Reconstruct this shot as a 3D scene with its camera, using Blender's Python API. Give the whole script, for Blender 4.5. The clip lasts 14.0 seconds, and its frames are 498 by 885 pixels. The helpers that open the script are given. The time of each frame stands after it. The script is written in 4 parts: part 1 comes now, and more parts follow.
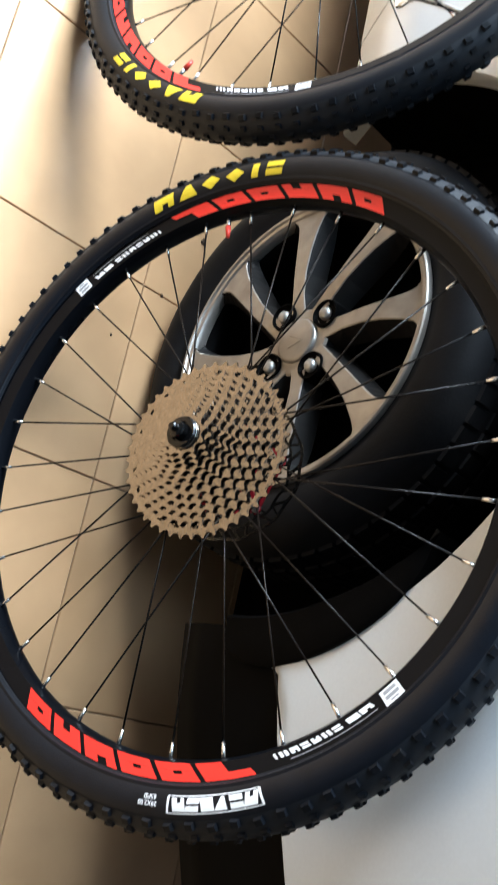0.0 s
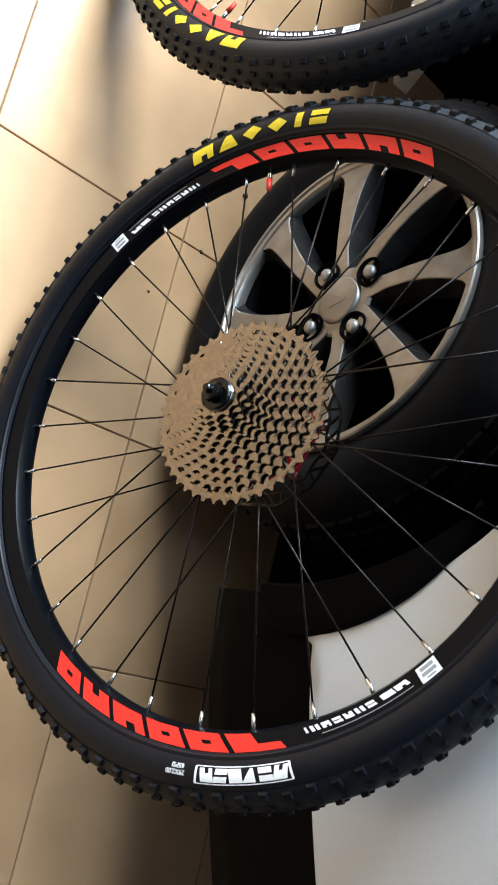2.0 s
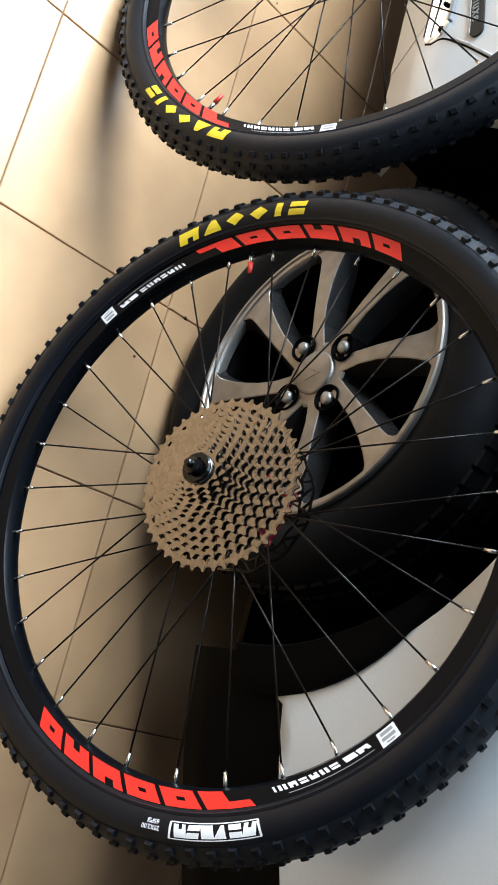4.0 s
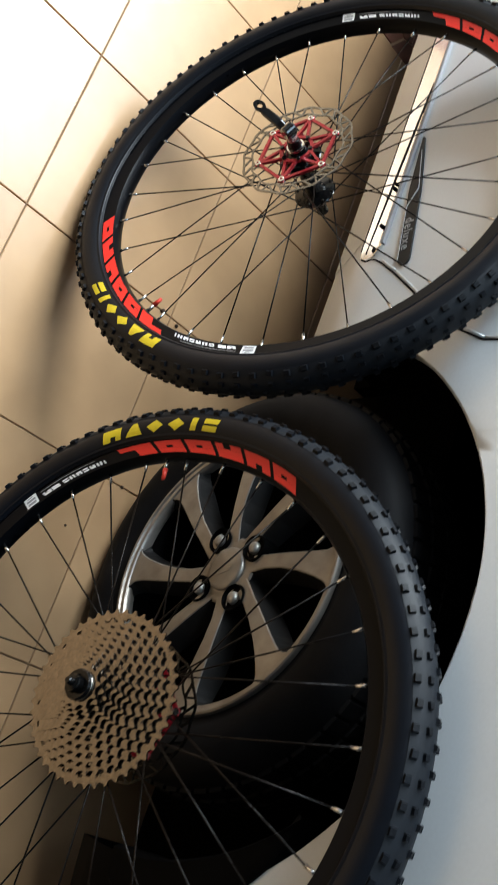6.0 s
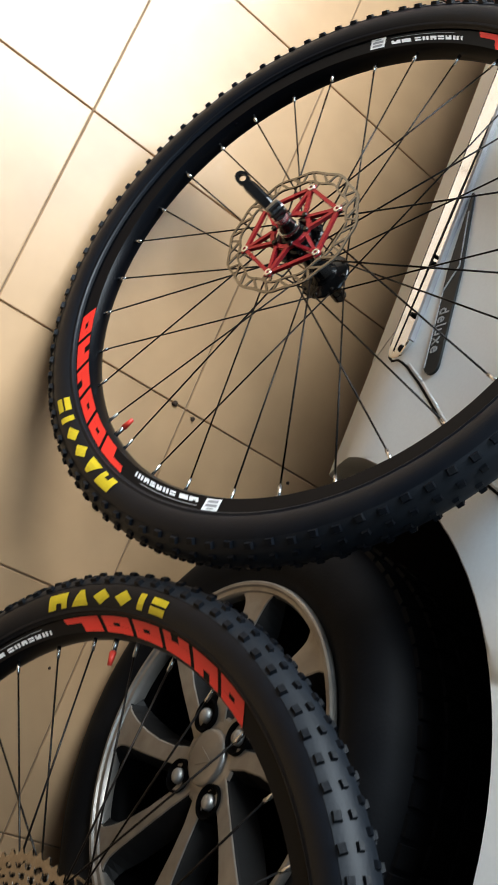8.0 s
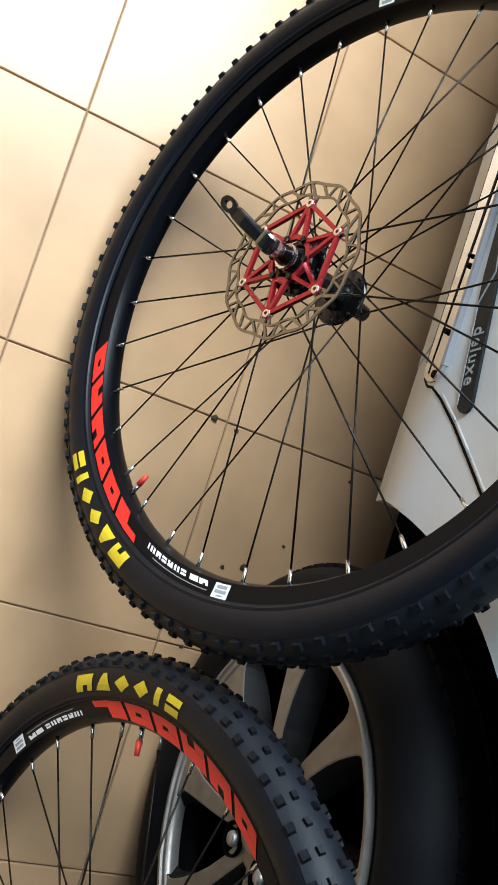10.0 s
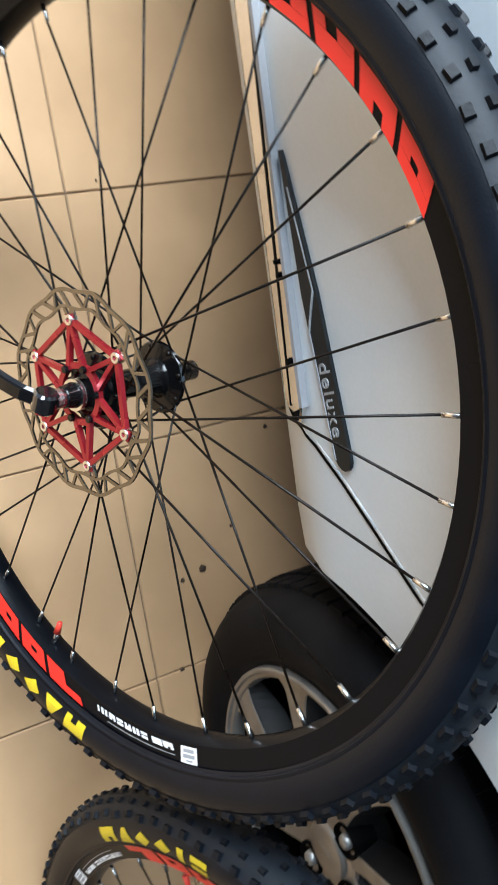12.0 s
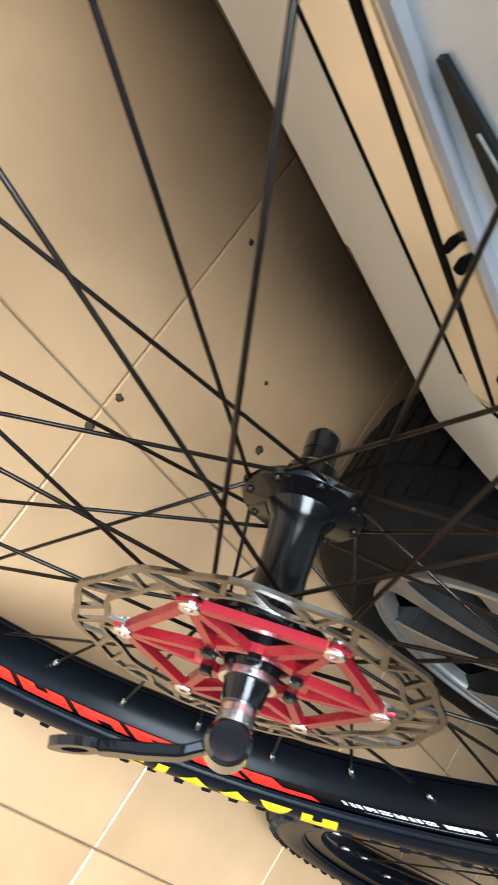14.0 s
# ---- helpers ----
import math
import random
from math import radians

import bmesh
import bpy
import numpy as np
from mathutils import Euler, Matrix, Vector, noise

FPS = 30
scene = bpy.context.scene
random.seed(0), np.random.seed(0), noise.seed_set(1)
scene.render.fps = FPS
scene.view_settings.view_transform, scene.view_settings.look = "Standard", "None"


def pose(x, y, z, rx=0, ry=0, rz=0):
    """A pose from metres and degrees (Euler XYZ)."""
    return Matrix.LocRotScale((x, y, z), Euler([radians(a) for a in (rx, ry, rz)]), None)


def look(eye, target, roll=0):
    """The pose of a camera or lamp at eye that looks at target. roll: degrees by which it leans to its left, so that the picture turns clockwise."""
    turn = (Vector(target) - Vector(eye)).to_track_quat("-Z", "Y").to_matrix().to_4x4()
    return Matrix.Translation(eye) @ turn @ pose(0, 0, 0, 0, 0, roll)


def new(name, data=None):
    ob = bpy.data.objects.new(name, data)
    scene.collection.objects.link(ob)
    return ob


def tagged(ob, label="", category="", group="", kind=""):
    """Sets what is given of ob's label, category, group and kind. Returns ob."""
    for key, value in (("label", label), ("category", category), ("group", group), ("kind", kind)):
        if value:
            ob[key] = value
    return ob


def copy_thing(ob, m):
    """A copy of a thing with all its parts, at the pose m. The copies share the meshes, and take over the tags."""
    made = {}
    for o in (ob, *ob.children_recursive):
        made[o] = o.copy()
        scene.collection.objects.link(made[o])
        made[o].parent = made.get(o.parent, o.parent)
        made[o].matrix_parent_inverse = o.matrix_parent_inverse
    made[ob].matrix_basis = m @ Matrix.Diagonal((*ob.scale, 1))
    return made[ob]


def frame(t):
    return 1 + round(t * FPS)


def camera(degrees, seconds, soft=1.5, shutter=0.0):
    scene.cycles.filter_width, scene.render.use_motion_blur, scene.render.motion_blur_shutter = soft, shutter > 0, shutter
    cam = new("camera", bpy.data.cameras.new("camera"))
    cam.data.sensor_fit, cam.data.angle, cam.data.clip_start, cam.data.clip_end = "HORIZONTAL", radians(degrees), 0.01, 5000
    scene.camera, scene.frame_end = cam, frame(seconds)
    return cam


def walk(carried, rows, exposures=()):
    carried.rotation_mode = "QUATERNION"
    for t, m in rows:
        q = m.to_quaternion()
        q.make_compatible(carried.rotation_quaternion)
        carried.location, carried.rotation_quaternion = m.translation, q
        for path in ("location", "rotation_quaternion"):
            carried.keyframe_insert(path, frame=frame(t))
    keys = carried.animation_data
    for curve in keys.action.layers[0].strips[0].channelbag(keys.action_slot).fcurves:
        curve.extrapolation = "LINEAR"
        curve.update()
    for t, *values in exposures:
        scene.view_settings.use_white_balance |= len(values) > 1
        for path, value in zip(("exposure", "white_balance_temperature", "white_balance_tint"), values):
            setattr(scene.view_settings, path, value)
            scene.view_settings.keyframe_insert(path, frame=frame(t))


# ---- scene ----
cam = camera(31.58, 14.0, soft=1.6, shutter=0.35)

PATH = [
    (0.0, pose(0.2581, -0.5719, 1.0089, 5.58, -45.78, 107.39)),
    (0.5, pose(0.2652, -0.5528, 0.9906, 3.19, -44.99, 105.88)),
    (1.0, pose(0.2654, -0.5463, 0.9846, 2.76, -44.13, 105.83)),
    (1.5, pose(0.2598, -0.5486, 0.9906, 1.61, -43.45, 107.43)),
    (2.0, pose(0.2438, -0.5491, 0.9919, 1.77, -43.05, 109.03)),
    (4.5, look((0.207, -0.604, 1.065), (-0.393, 0.656, -0.368), 86.4)),
    (5.0, pose(0.1647, -0.5943, 1.1005, 4.48, -42.42, 110.81)),
    (5.5, pose(0.0986, -0.5962, 1.1431, 5.00, -40.53, 112.72)),
    (6.0, look((0.059, -0.616, 1.160), (-0.673, 0.573, -0.272), 86.6)),
    (6.5, pose(-0.0229, -0.5331, 1.1688, 4.82, -40.67, 120.59)),
    (7.0, pose(-0.0898, -0.4973, 1.1450, 1.14, -36.59, 120.72)),
    (7.5, pose(-0.1676, -0.4799, 1.1358, -0.47, -34.19, 123.12)),
    (8.0, pose(-0.2692, -0.4348, 1.1164, 1.84, -33.61, 116.86)),
    (8.5, pose(-0.3435, -0.3868, 1.1156, 2.28, -30.11, 114.78)),
    (11.0, pose(-0.6570, -0.3441, 1.0559, -5.04, -26.89, 102.98)),
    (11.5, pose(-0.7684, -0.3101, 1.0327, -5.15, -29.43, 95.22)),
    (12.0, pose(-0.8188, -0.2605, 1.0105, -6.49, -29.03, 81.20)),
    (12.5, pose(-0.9638, -0.2053, 0.9357, -12.90, -33.21, 71.03)),
    (13.0, pose(-1.0022, -0.1535, 0.8230, -12.80, -36.69, 61.29)),
    (13.5, pose(-1.0291, -0.0991, 0.6650, -18.81, -42.94, 54.68)),
    (14.0, pose(-1.0463, -0.1022, 0.5902, -18.14, -44.46, 50.92)),
]
walk(cam, PATH, [(0.0, 0.66, 6100, 10), (2.0, 0.44, 6150, 10), (5.0, 0.18, 6150, 10), (5.5, -0.30, 6400, 10), (6.0, -0.45, 6600, 10), (6.5, -0.64, 6700, 10), (7.0, -0.68, 6650, 10), (8.0, -0.55, 6500, 10), (8.7, -0.50, 6350, 10), (11.0, -0.26, 6150, 10), (11.5, -0.27, 6100, 10), (12.5, 0.04, 6100, 10), (13.0, 0.06, 6100, 10), (13.5, -0.10, 6200, 10), (14.0, 0.18, 6200, 10)])

# ---- daylight ----
world = bpy.data.worlds.new("daylight")
scene.world = world
world.use_nodes = True
wn = world.node_tree.nodes
sky = wn.new("ShaderNodeTexSky")
sky.sky_type = "NISHITA"
sky.sun_disc = False
sky.sun_elevation = radians(48)
sky.sun_rotation = radians(250)
wn["Background"].inputs["Strength"].default_value = 0.12
world.node_tree.links.new(sky.outputs[0], wn["Background"].inputs["Color"])


def area_light(name, m, sx, sy, power, color):
    d = bpy.data.lights.new(name, "AREA")
    d.shape, d.size, d.size_y, d.energy, d.color = "RECTANGLE", sx, sy, power, color
    o = new(name, d)
    o.matrix_world = m
    return o


# sky light through the open front of the roof
area_light("opening_daylight", look((-3.05, -0.24, 2.72), (-0.55, -0.18, 0.0)), 2.7, 1.7, 510, (0.825, 0.935, 1.0))
# added bluish fill from above, set in an unseen roof opening
area_light("skylight_fill", look((-0.75, -0.75, 2.84), (-0.75, -0.70, 0.0)), 1.7, 0.9, 26, (0.60, 0.82, 1.0))


# ---- materials ----
def material(name):
    m = bpy.data.materials.new(name)
    m.use_nodes = True
    return m, m.node_tree.nodes, m.node_tree.links, m.node_tree.nodes["Principled BSDF"]


def surface(name, col, rough=0.5, metal=0.0, vary=0.12, scale=40.0, bump=0.0, bump_scale=200.0, rough_vary=0.1, coat=0.0, per_object=0.0, spec=0.5, stain=None, stain_scale=6.0, stain_amount=0.0, placed=False, coat_rough=0.06):
    m, n, l, p = material(name)
    tc = n.new("ShaderNodeTexCoord")
    coord = n.new("ShaderNodeNewGeometry").outputs["Position"] if placed else tc.outputs["Object"]
    if placed:
        shift = n.new("ShaderNodeVectorMath")
        shift.operation = "MULTIPLY_ADD"
        info = n.new("ShaderNodeObjectInfo")
        l.new(info.outputs["Random"], shift.inputs[0])
        shift.inputs[1].default_value = (37.0, 53.0, 19.0)
        l.new(coord, shift.inputs[2])
        coord = shift.outputs[0]
    fine = n.new("ShaderNodeTexNoise")
    fine.inputs["Scale"].default_value = scale
    fine.inputs["Detail"].default_value = 6
    l.new(coord, fine.inputs["Vector"])
    big = n.new("ShaderNodeTexNoise")
    big.inputs["Scale"].default_value = stain_scale
    big.inputs["Detail"].default_value = 4
    l.new(coord, big.inputs["Vector"])
    ramp = n.new("ShaderNodeMapRange")
    ramp.inputs["From Min"].default_value, ramp.inputs["From Max"].default_value = 0.25, 0.75
    ramp.inputs["To Min"].default_value, ramp.inputs["To Max"].default_value = 1 - vary, 1 + vary
    l.new(fine.outputs["Fac"], ramp.inputs["Value"])
    mul = n.new("ShaderNodeVectorMath")
    mul.operation = "SCALE"
    base = n.new("ShaderNodeRGB")
    base.outputs[0].default_value = (*col, 1)
    src = base.outputs[0]
    if stain:
        mx = n.new("ShaderNodeMix")
        mx.data_type = "RGBA"
        mx.inputs["B"].default_value = (*stain, 1)
        l.new(src, mx.inputs["A"])
        sr = n.new("ShaderNodeMapRange")
        sr.interpolation_type = "SMOOTHERSTEP"
        sr.inputs["From Min"].default_value, sr.inputs["From Max"].default_value = 0.36, 0.78
        sr.inputs["To Max"].default_value = stain_amount
        l.new(big.outputs["Fac"], sr.inputs["Value"])
        l.new(sr.outputs[0], mx.inputs["Factor"])
        src = mx.outputs["Result"]
    l.new(src, mul.inputs[0])
    fac = ramp.outputs[0]
    if per_object:
        oi = n.new("ShaderNodeObjectInfo")
        orr = n.new("ShaderNodeMapRange")
        orr.inputs["To Min"].default_value, orr.inputs["To Max"].default_value = 1 - per_object, 1 + per_object
        l.new(oi.outputs["Random"], orr.inputs["Value"])
        mm = n.new("ShaderNodeMath")
        mm.operation = "MULTIPLY"
        l.new(fac, mm.inputs[0])
        l.new(orr.outputs[0], mm.inputs[1])
        fac = mm.outputs[0]
    l.new(fac, mul.inputs["Scale"])
    l.new(mul.outputs[0], p.inputs["Base Color"])
    rr = n.new("ShaderNodeMapRange")
    rr.inputs["To Min"].default_value, rr.inputs["To Max"].default_value = max(0.02, rough - rough_vary), min(1, rough + rough_vary)
    l.new(big.outputs["Fac"], rr.inputs["Value"])
    l.new(rr.outputs[0], p.inputs["Roughness"])
    p.inputs["Metallic"].default_value = metal
    p.inputs["Specular IOR Level"].default_value = spec
    p.inputs["Coat Weight"].default_value = coat
    p.inputs["Coat Roughness"].default_value = coat_rough
    if bump:
        bn = n.new("ShaderNodeTexNoise")
        bn.inputs["Scale"].default_value = bump_scale
        bn.inputs["Detail"].default_value = 5
        l.new(coord, bn.inputs["Vector"])
        b = n.new("ShaderNodeBump")
        b.inputs["Strength"].default_value = bump
        b.inputs["Distance"].default_value = 0.002
        l.new(bn.outputs["Fac"], b.inputs["Height"])
        l.new(b.outputs[0], p.inputs["Normal"])
    return m


TILE = surface("beige_glazed_tile", (0.535, 0.332, 0.178), rough=0.31, vary=0.10, scale=9, rough_vary=0.06, per_object=0.03, stain=(0.41, 0.245, 0.122), stain_scale=3.6, stain_amount=0.75, placed=True)
GROUT = surface("brown_grout", (0.23, 0.158, 0.093), rough=0.85, vary=0.3)
STONE = surface("brown_paving_stone", (0.20, 0.085, 0.055), rough=0.45, vary=0.3, scale=30, bump=0.3, bump_scale=60, per_object=0.35)
STONE_JOINT = surface("pale_stone_joint", (0.55, 0.42, 0.30), rough=0.8, vary=0.15)
TYRE = surface("black_bicycle_rubber", (0.0023, 0.0038, 0.0070), rough=0.40, spec=0.22, vary=0.2, scale=60, bump=0.10, bump_scale=500, rough_vary=0.10, stain=(0.005, 0.006, 0.008), stain_scale=9, stain_amount=0.25)
TREAD = surface("dusty_tread_base", (0.0056, 0.0080, 0.0118), rough=0.55, vary=0.25, scale=70, bump=0.1, bump_scale=300, spec=0.28)
KNOB = surface("black_tread_rubber", (0.0034, 0.0046, 0.0070), rough=0.45, spec=0.15, vary=0.25, scale=80, bump=0.15, bump_scale=400, stain=(0.013, 0.011, 0.009), stain_scale=30, stain_amount=0.25)
CAR_RUBBER = surface("worn_car_rubber", (0.0046, 0.0049, 0.0060), rough=0.62, spec=0.09, vary=0.25, scale=30, bump=0.15, bump_scale=300, stain=(0.019, 0.017, 0.016), stain_scale=8, stain_amount=0.5)
RIM_BLACK = surface("black_anodised_rim", (0.0022, 0.0028, 0.0042), rough=0.30, vary=0.1, spec=0.11)
BLACK_METAL = surface("gloss_black_metal", (0.003, 0.003, 0.0032), rough=0.13, vary=0.1, spec=0.26, coat=0.10)
QR_BLACK = surface("polished_black_lever", (0.004, 0.004, 0.0045), rough=0.10, vary=0.1, spec=0.4, coat=0.25)
SPOKE = surface("black_steel_spoke", (0.0065, 0.0042, 0.003), rough=0.28, metal=0.0, vary=0.1, spec=0.16)
NIPPLE = surface("silver_nipple", (0.75, 0.75, 0.74), rough=0.25, metal=1.0, vary=0.05)
STEEL = surface("brushed_rotor_steel", (0.225, 0.212, 0.190), rough=0.22, metal=1.0, vary=0.12, scale=120)
COG = surface("nickel_sprocket_steel", (0.255, 0.226, 0.195), rough=0.19, metal=1.0, vary=0.22, scale=150, bump=0.10, bump_scale=260)
RED_ALLOY = surface("red_anodised_alloy", (0.34, 0.014, 0.024), rough=0.28, metal=0.6, vary=0.08, coat=0.3)
RED_DECAL = surface("red_decal", (0.80, 0.022, 0.014), rough=0.38, vary=0.04)
YELLOW_DECAL = surface("yellow_decal", (0.64, 0.47, 0.012), rough=0.5, vary=0.10, scale=120)
WHITE_DECAL = surface("white_decal", (0.80, 0.80, 0.80), rough=0.45, vary=0.06, scale=200)
GREY_DECAL = surface("grey_decal", (0.30, 0.30, 0.31), rough=0.45, vary=0.06)
BADGE_PRINT = surface("pale_badge_print", (0.30, 0.31, 0.32), rough=0.4, vary=0.3, scale=300)
RED_CAP = surface("red_valve_cap", (0.70, 0.05, 0.03), rough=0.35, vary=0.05)
PAINT = surface("silver_white_car_paint", (0.63, 0.67, 0.70), rough=0.34, metal=0.15, vary=0.025, scale=300, rough_vary=0.05, coat=0.35, coat_rough=0.28, stain=(0.50, 0.50, 0.49), stain_scale=3, stain_amount=0.45)
CHROME = surface("bright_trim", (0.86, 0.84, 0.80), rough=0.13, metal=1.0, vary=0.05)
ALLOY = surface("dusty_machined_alloy", (0.37, 0.345, 0.315), rough=0.38, metal=0.75, vary=0.14, scale=50, stain=(0.22, 0.18, 0.14), stain_scale=14, stain_amount=0.55)
# grey side paint, darkened further for the shade between the spokes
ALLOY_DARK = surface("grey_painted_shaded_alloy", (0.011, 0.0105, 0.0105), rough=0.55, metal=0.0, spec=0.12, vary=0.2, stain=(0.030, 0.025, 0.020), stain_scale=14, stain_amount=0.5)
# plastic parts; also blackens rim barrel and bolt recesses in place of shade
BLACK_PLASTIC_AND_SHADE = surface("black_plastic_and_shade", (0.0016, 0.0015, 0.0016), rough=0.6, spec=0.04, vary=0.2, bump=0.1, bump_scale=300)
DARK_GREY = surface("dark_grey_trim", (0.011, 0.013, 0.014), rough=0.4, spec=0.25, vary=0.1)
# nearly no reflectance: the shade of unlit hollows is in the colour
UNDER = surface("deep_shade_black", (0.0016, 0.0015, 0.0015), rough=0.9, spec=0.02, vary=0.3)
WALL = surface("grey_plaster_wall", (0.09, 0.087, 0.084), rough=0.8, vary=0.04, bump=0.1, bump_scale=80)
CEIL = surface("grey_ceiling_boards", (0.09, 0.09, 0.09), rough=0.9, vary=0.03)
DIRT = surface("brown_crumb", (0.05, 0.028, 0.015), rough=0.9, vary=0.4)
GLOSS_HEAD = surface("polished_black_alloy", (0.006, 0.006, 0.007), rough=0.10, vary=0.1, spec=0.8, coat=1.0)
LUG_STEEL = surface("plated_lug_steel", (0.46, 0.45, 0.43), rough=0.42, metal=0.7, vary=0.15)
GLASS_DARK = surface("tinted_car_glass", (0.012, 0.015, 0.016), rough=0.05, vary=0.05, spec=0.8)


# ---- helpers ----
def finish(bm, name, mat, smooth=False, bevel=0.0):
    if bevel:
        bmesh.ops.bevel(bm, geom=bm.edges[:], offset=bevel, segments=1, affect="EDGES", clamp_overlap=True)
    me = bpy.data.meshes.new(name)
    bm.to_mesh(me)
    bm.free()
    me.materials.append(mat)
    if smooth:
        me.polygons.foreach_set("use_smooth", [True] * len(me.polygons))
    return me


def sharpen(ob, degrees):
    """Hard edges where faces meet at more than this angle."""
    bm = bmesh.new()
    bm.from_mesh(ob.data)
    for e in bm.edges:
        if len(e.link_faces) == 2 and e.calc_face_angle(0) > radians(degrees):
            e.smooth = False
    bm.to_mesh(ob.data)
    bm.free()


def part(name, bm, mat, parent, label="", smooth=False, bevel=0.0):
    ob = new(name, finish(bm, name, mat, smooth, bevel))
    ob.parent = parent
    if label:
        ob["label"] = label
    return ob


def piece(name, me, parent, m=None):
    ob = new(name, me)
    ob.parent = parent
    if m is not None:
        ob.matrix_local = m
    return ob


def box(bm, x0, x1, y0, y1, z0, z1, m=None):
    v = [bm.verts.new((x, y, z)) for x in (x0, x1) for y in (y0, y1) for z in (z0, z1)]
    for f in ((0, 1, 3, 2), (4, 6, 7, 5), (0, 4, 5, 1), (2, 3, 7, 6), (0, 2, 6, 4), (1, 5, 7, 3)):
        bm.faces.new([v[i] for i in f])
    if m is not None:
        bmesh.ops.transform(bm, matrix=m, verts=v)
    return v


def lathe(bm, profile, n=48, closed=False, a0=0.0):
    """Turns (radius, z) pairs round the z axis."""
    rings = []
    for i in range(n):
        a = a0 + 2 * math.pi * i / n
        c, s = math.cos(a), math.sin(a)
        rings.append([bm.verts.new((r * c, r * s, z)) for r, z in profile])
    k = len(profile)
    for i in range(n):
        a, b = rings[i], rings[(i + 1) % n]
        for j in range(k if closed else k - 1):
            j2 = (j + 1) % k
            bm.faces.new((a[j], b[j], b[j2], a[j2]))
    return rings


def rod(bm, p0, p1, r, n=6, r1=None):
    p0, p1 = Vector(p0), Vector(p1)
    d = (p1 - p0).normalized()
    u = d.orthogonal().normalized()
    w = d.cross(u)
    r1 = r if r1 is None else r1
    a = [bm.verts.new(p0 + (u * math.cos(t) + w * math.sin(t)) * r) for t in [2 * math.pi * i / n for i in range(n)]]
    b = [bm.verts.new(p1 + (u * math.cos(t) + w * math.sin(t)) * r1) for t in [2 * math.pi * i / n for i in range(n)]]
    for i in range(n):
        bm.faces.new((a[i], a[(i + 1) % n], b[(i + 1) % n], b[i]))
    bm.faces.new(a[::-1])
    bm.faces.new(b)


def strut(bm, p0, p1, w, t):
    """A flat bar in the plane z = const, w wide and t thick."""
    p0, p1 = Vector(p0), Vector(p1)
    d = (p1 - p0).normalized()
    s = Vector((-d.y, d.x, 0)) * (w / 2)
    h = Vector((0, 0, t / 2))
    v = [bm.verts.new(p) for p in (p0 - s - h, p1 - s - h, p1 + s - h, p0 + s - h, p0 - s + h, p1 - s + h, p1 + s + h, p0 + s + h)]
    for f in ((3, 2, 1, 0), (4, 5, 6, 7), (0, 1, 5, 4), (1, 2, 6, 5), (2, 3, 7, 6), (3, 0, 4, 7)):
        bm.faces.new([v[i] for i in f])


def slab(bm, outline, z0, z1):
    """A plate from an outline in x, y."""
    a = [bm.verts.new((x, y, z0)) for x, y in outline]
    b = [bm.verts.new((x, y, z1)) for x, y in outline]
    n = len(a)
    bm.faces.new(a[::-1])
    bm.faces.new(b)
    for i in range(n):
        bm.faces.new((a[i], a[(i + 1) % n], b[(i + 1) % n], b[i]))


def empty(name, m):
    e = new(name)
    e.empty_display_size = 0.05
    e.matrix_world = m
    return e


# ---- floor and shell ----
PITCH, PITCH_V = 0.3045, 0.3080
GRID = Matrix.Translation((-0.6335, 0.088, 0)) @ Matrix.Rotation(radians(1.3), 4, "Z")  # the tiles lie a little askew to the car
EDGE_U = -3 * PITCH
bm = bmesh.new()
box(bm, EDGE_U, 3.72, -3.3, 2.95, -0.10, -0.0035)
floor = new("floor", finish(bm, "floor", GROUT))
floor.matrix_world = GRID
tagged(floor, "glossy beige ceramic tile floor with brown joints", "floor", kind="structure")


def shell_box(name, dims, mat, label, cat):
    bm = bmesh.new()
    box(bm, *dims)
    return tagged(new(name, finish(bm, name, mat)), label, cat, kind="structure")


shell_box("wall_east", (3.0, 3.12, -3.05, 2.9, -0.1, 2.8), WALL, "plain grey plaster wall", "wall")
# out of view; set near the car to cut light reaching beneath it
shell_box("wall_north", (-3.7, 3.12, 2.25, 2.37, -0.1, 2.8), WALL, "plain grey plaster wall, unseen, holding back light behind the car", "wall")
shell_box("wall_south", (-3.7, 3.12, -3.17, -3.05, -0.1, 2.8), WALL, "plain grey plaster wall", "wall")
# ceiling out of view, with a hole added for the fill lamp
bm = bmesh.new()
for d in ((-1.9, -1.65, -3.17, 3.02, 2.8, 2.92), (0.15, 3.12, -3.17, 3.02, 2.8, 2.92), (-1.65, 0.15, -3.17, -1.25, 2.8, 2.92), (-1.65, 0.15, -0.25, 3.02, 2.8, 2.92)):
    box(bm, *d)
tagged(new("ceiling", finish(bm, "ceiling", CEIL)), "plain grey ceiling with an opening added for the fill lamp", "ceiling", kind="structure")
shell_box("ground", (-60, EDGE_U - 0.001, -40, 40, -0.12, -0.007), STONE_JOINT, "pale joint bed of the stone paving outside", "ground")
ground = bpy.data.objects["ground"]
ground.matrix_world = GRID


# ---- bicycle wheels ----
RC, RT, RN = 0.3355, 0.0265, 0.2965


def tyre_z(r):
    return math.sqrt(max(RT * RT - (r - RC) ** 2, 1e-8))


def polar(a, r, z):
    return (r * math.cos(a), r * math.sin(a), z)


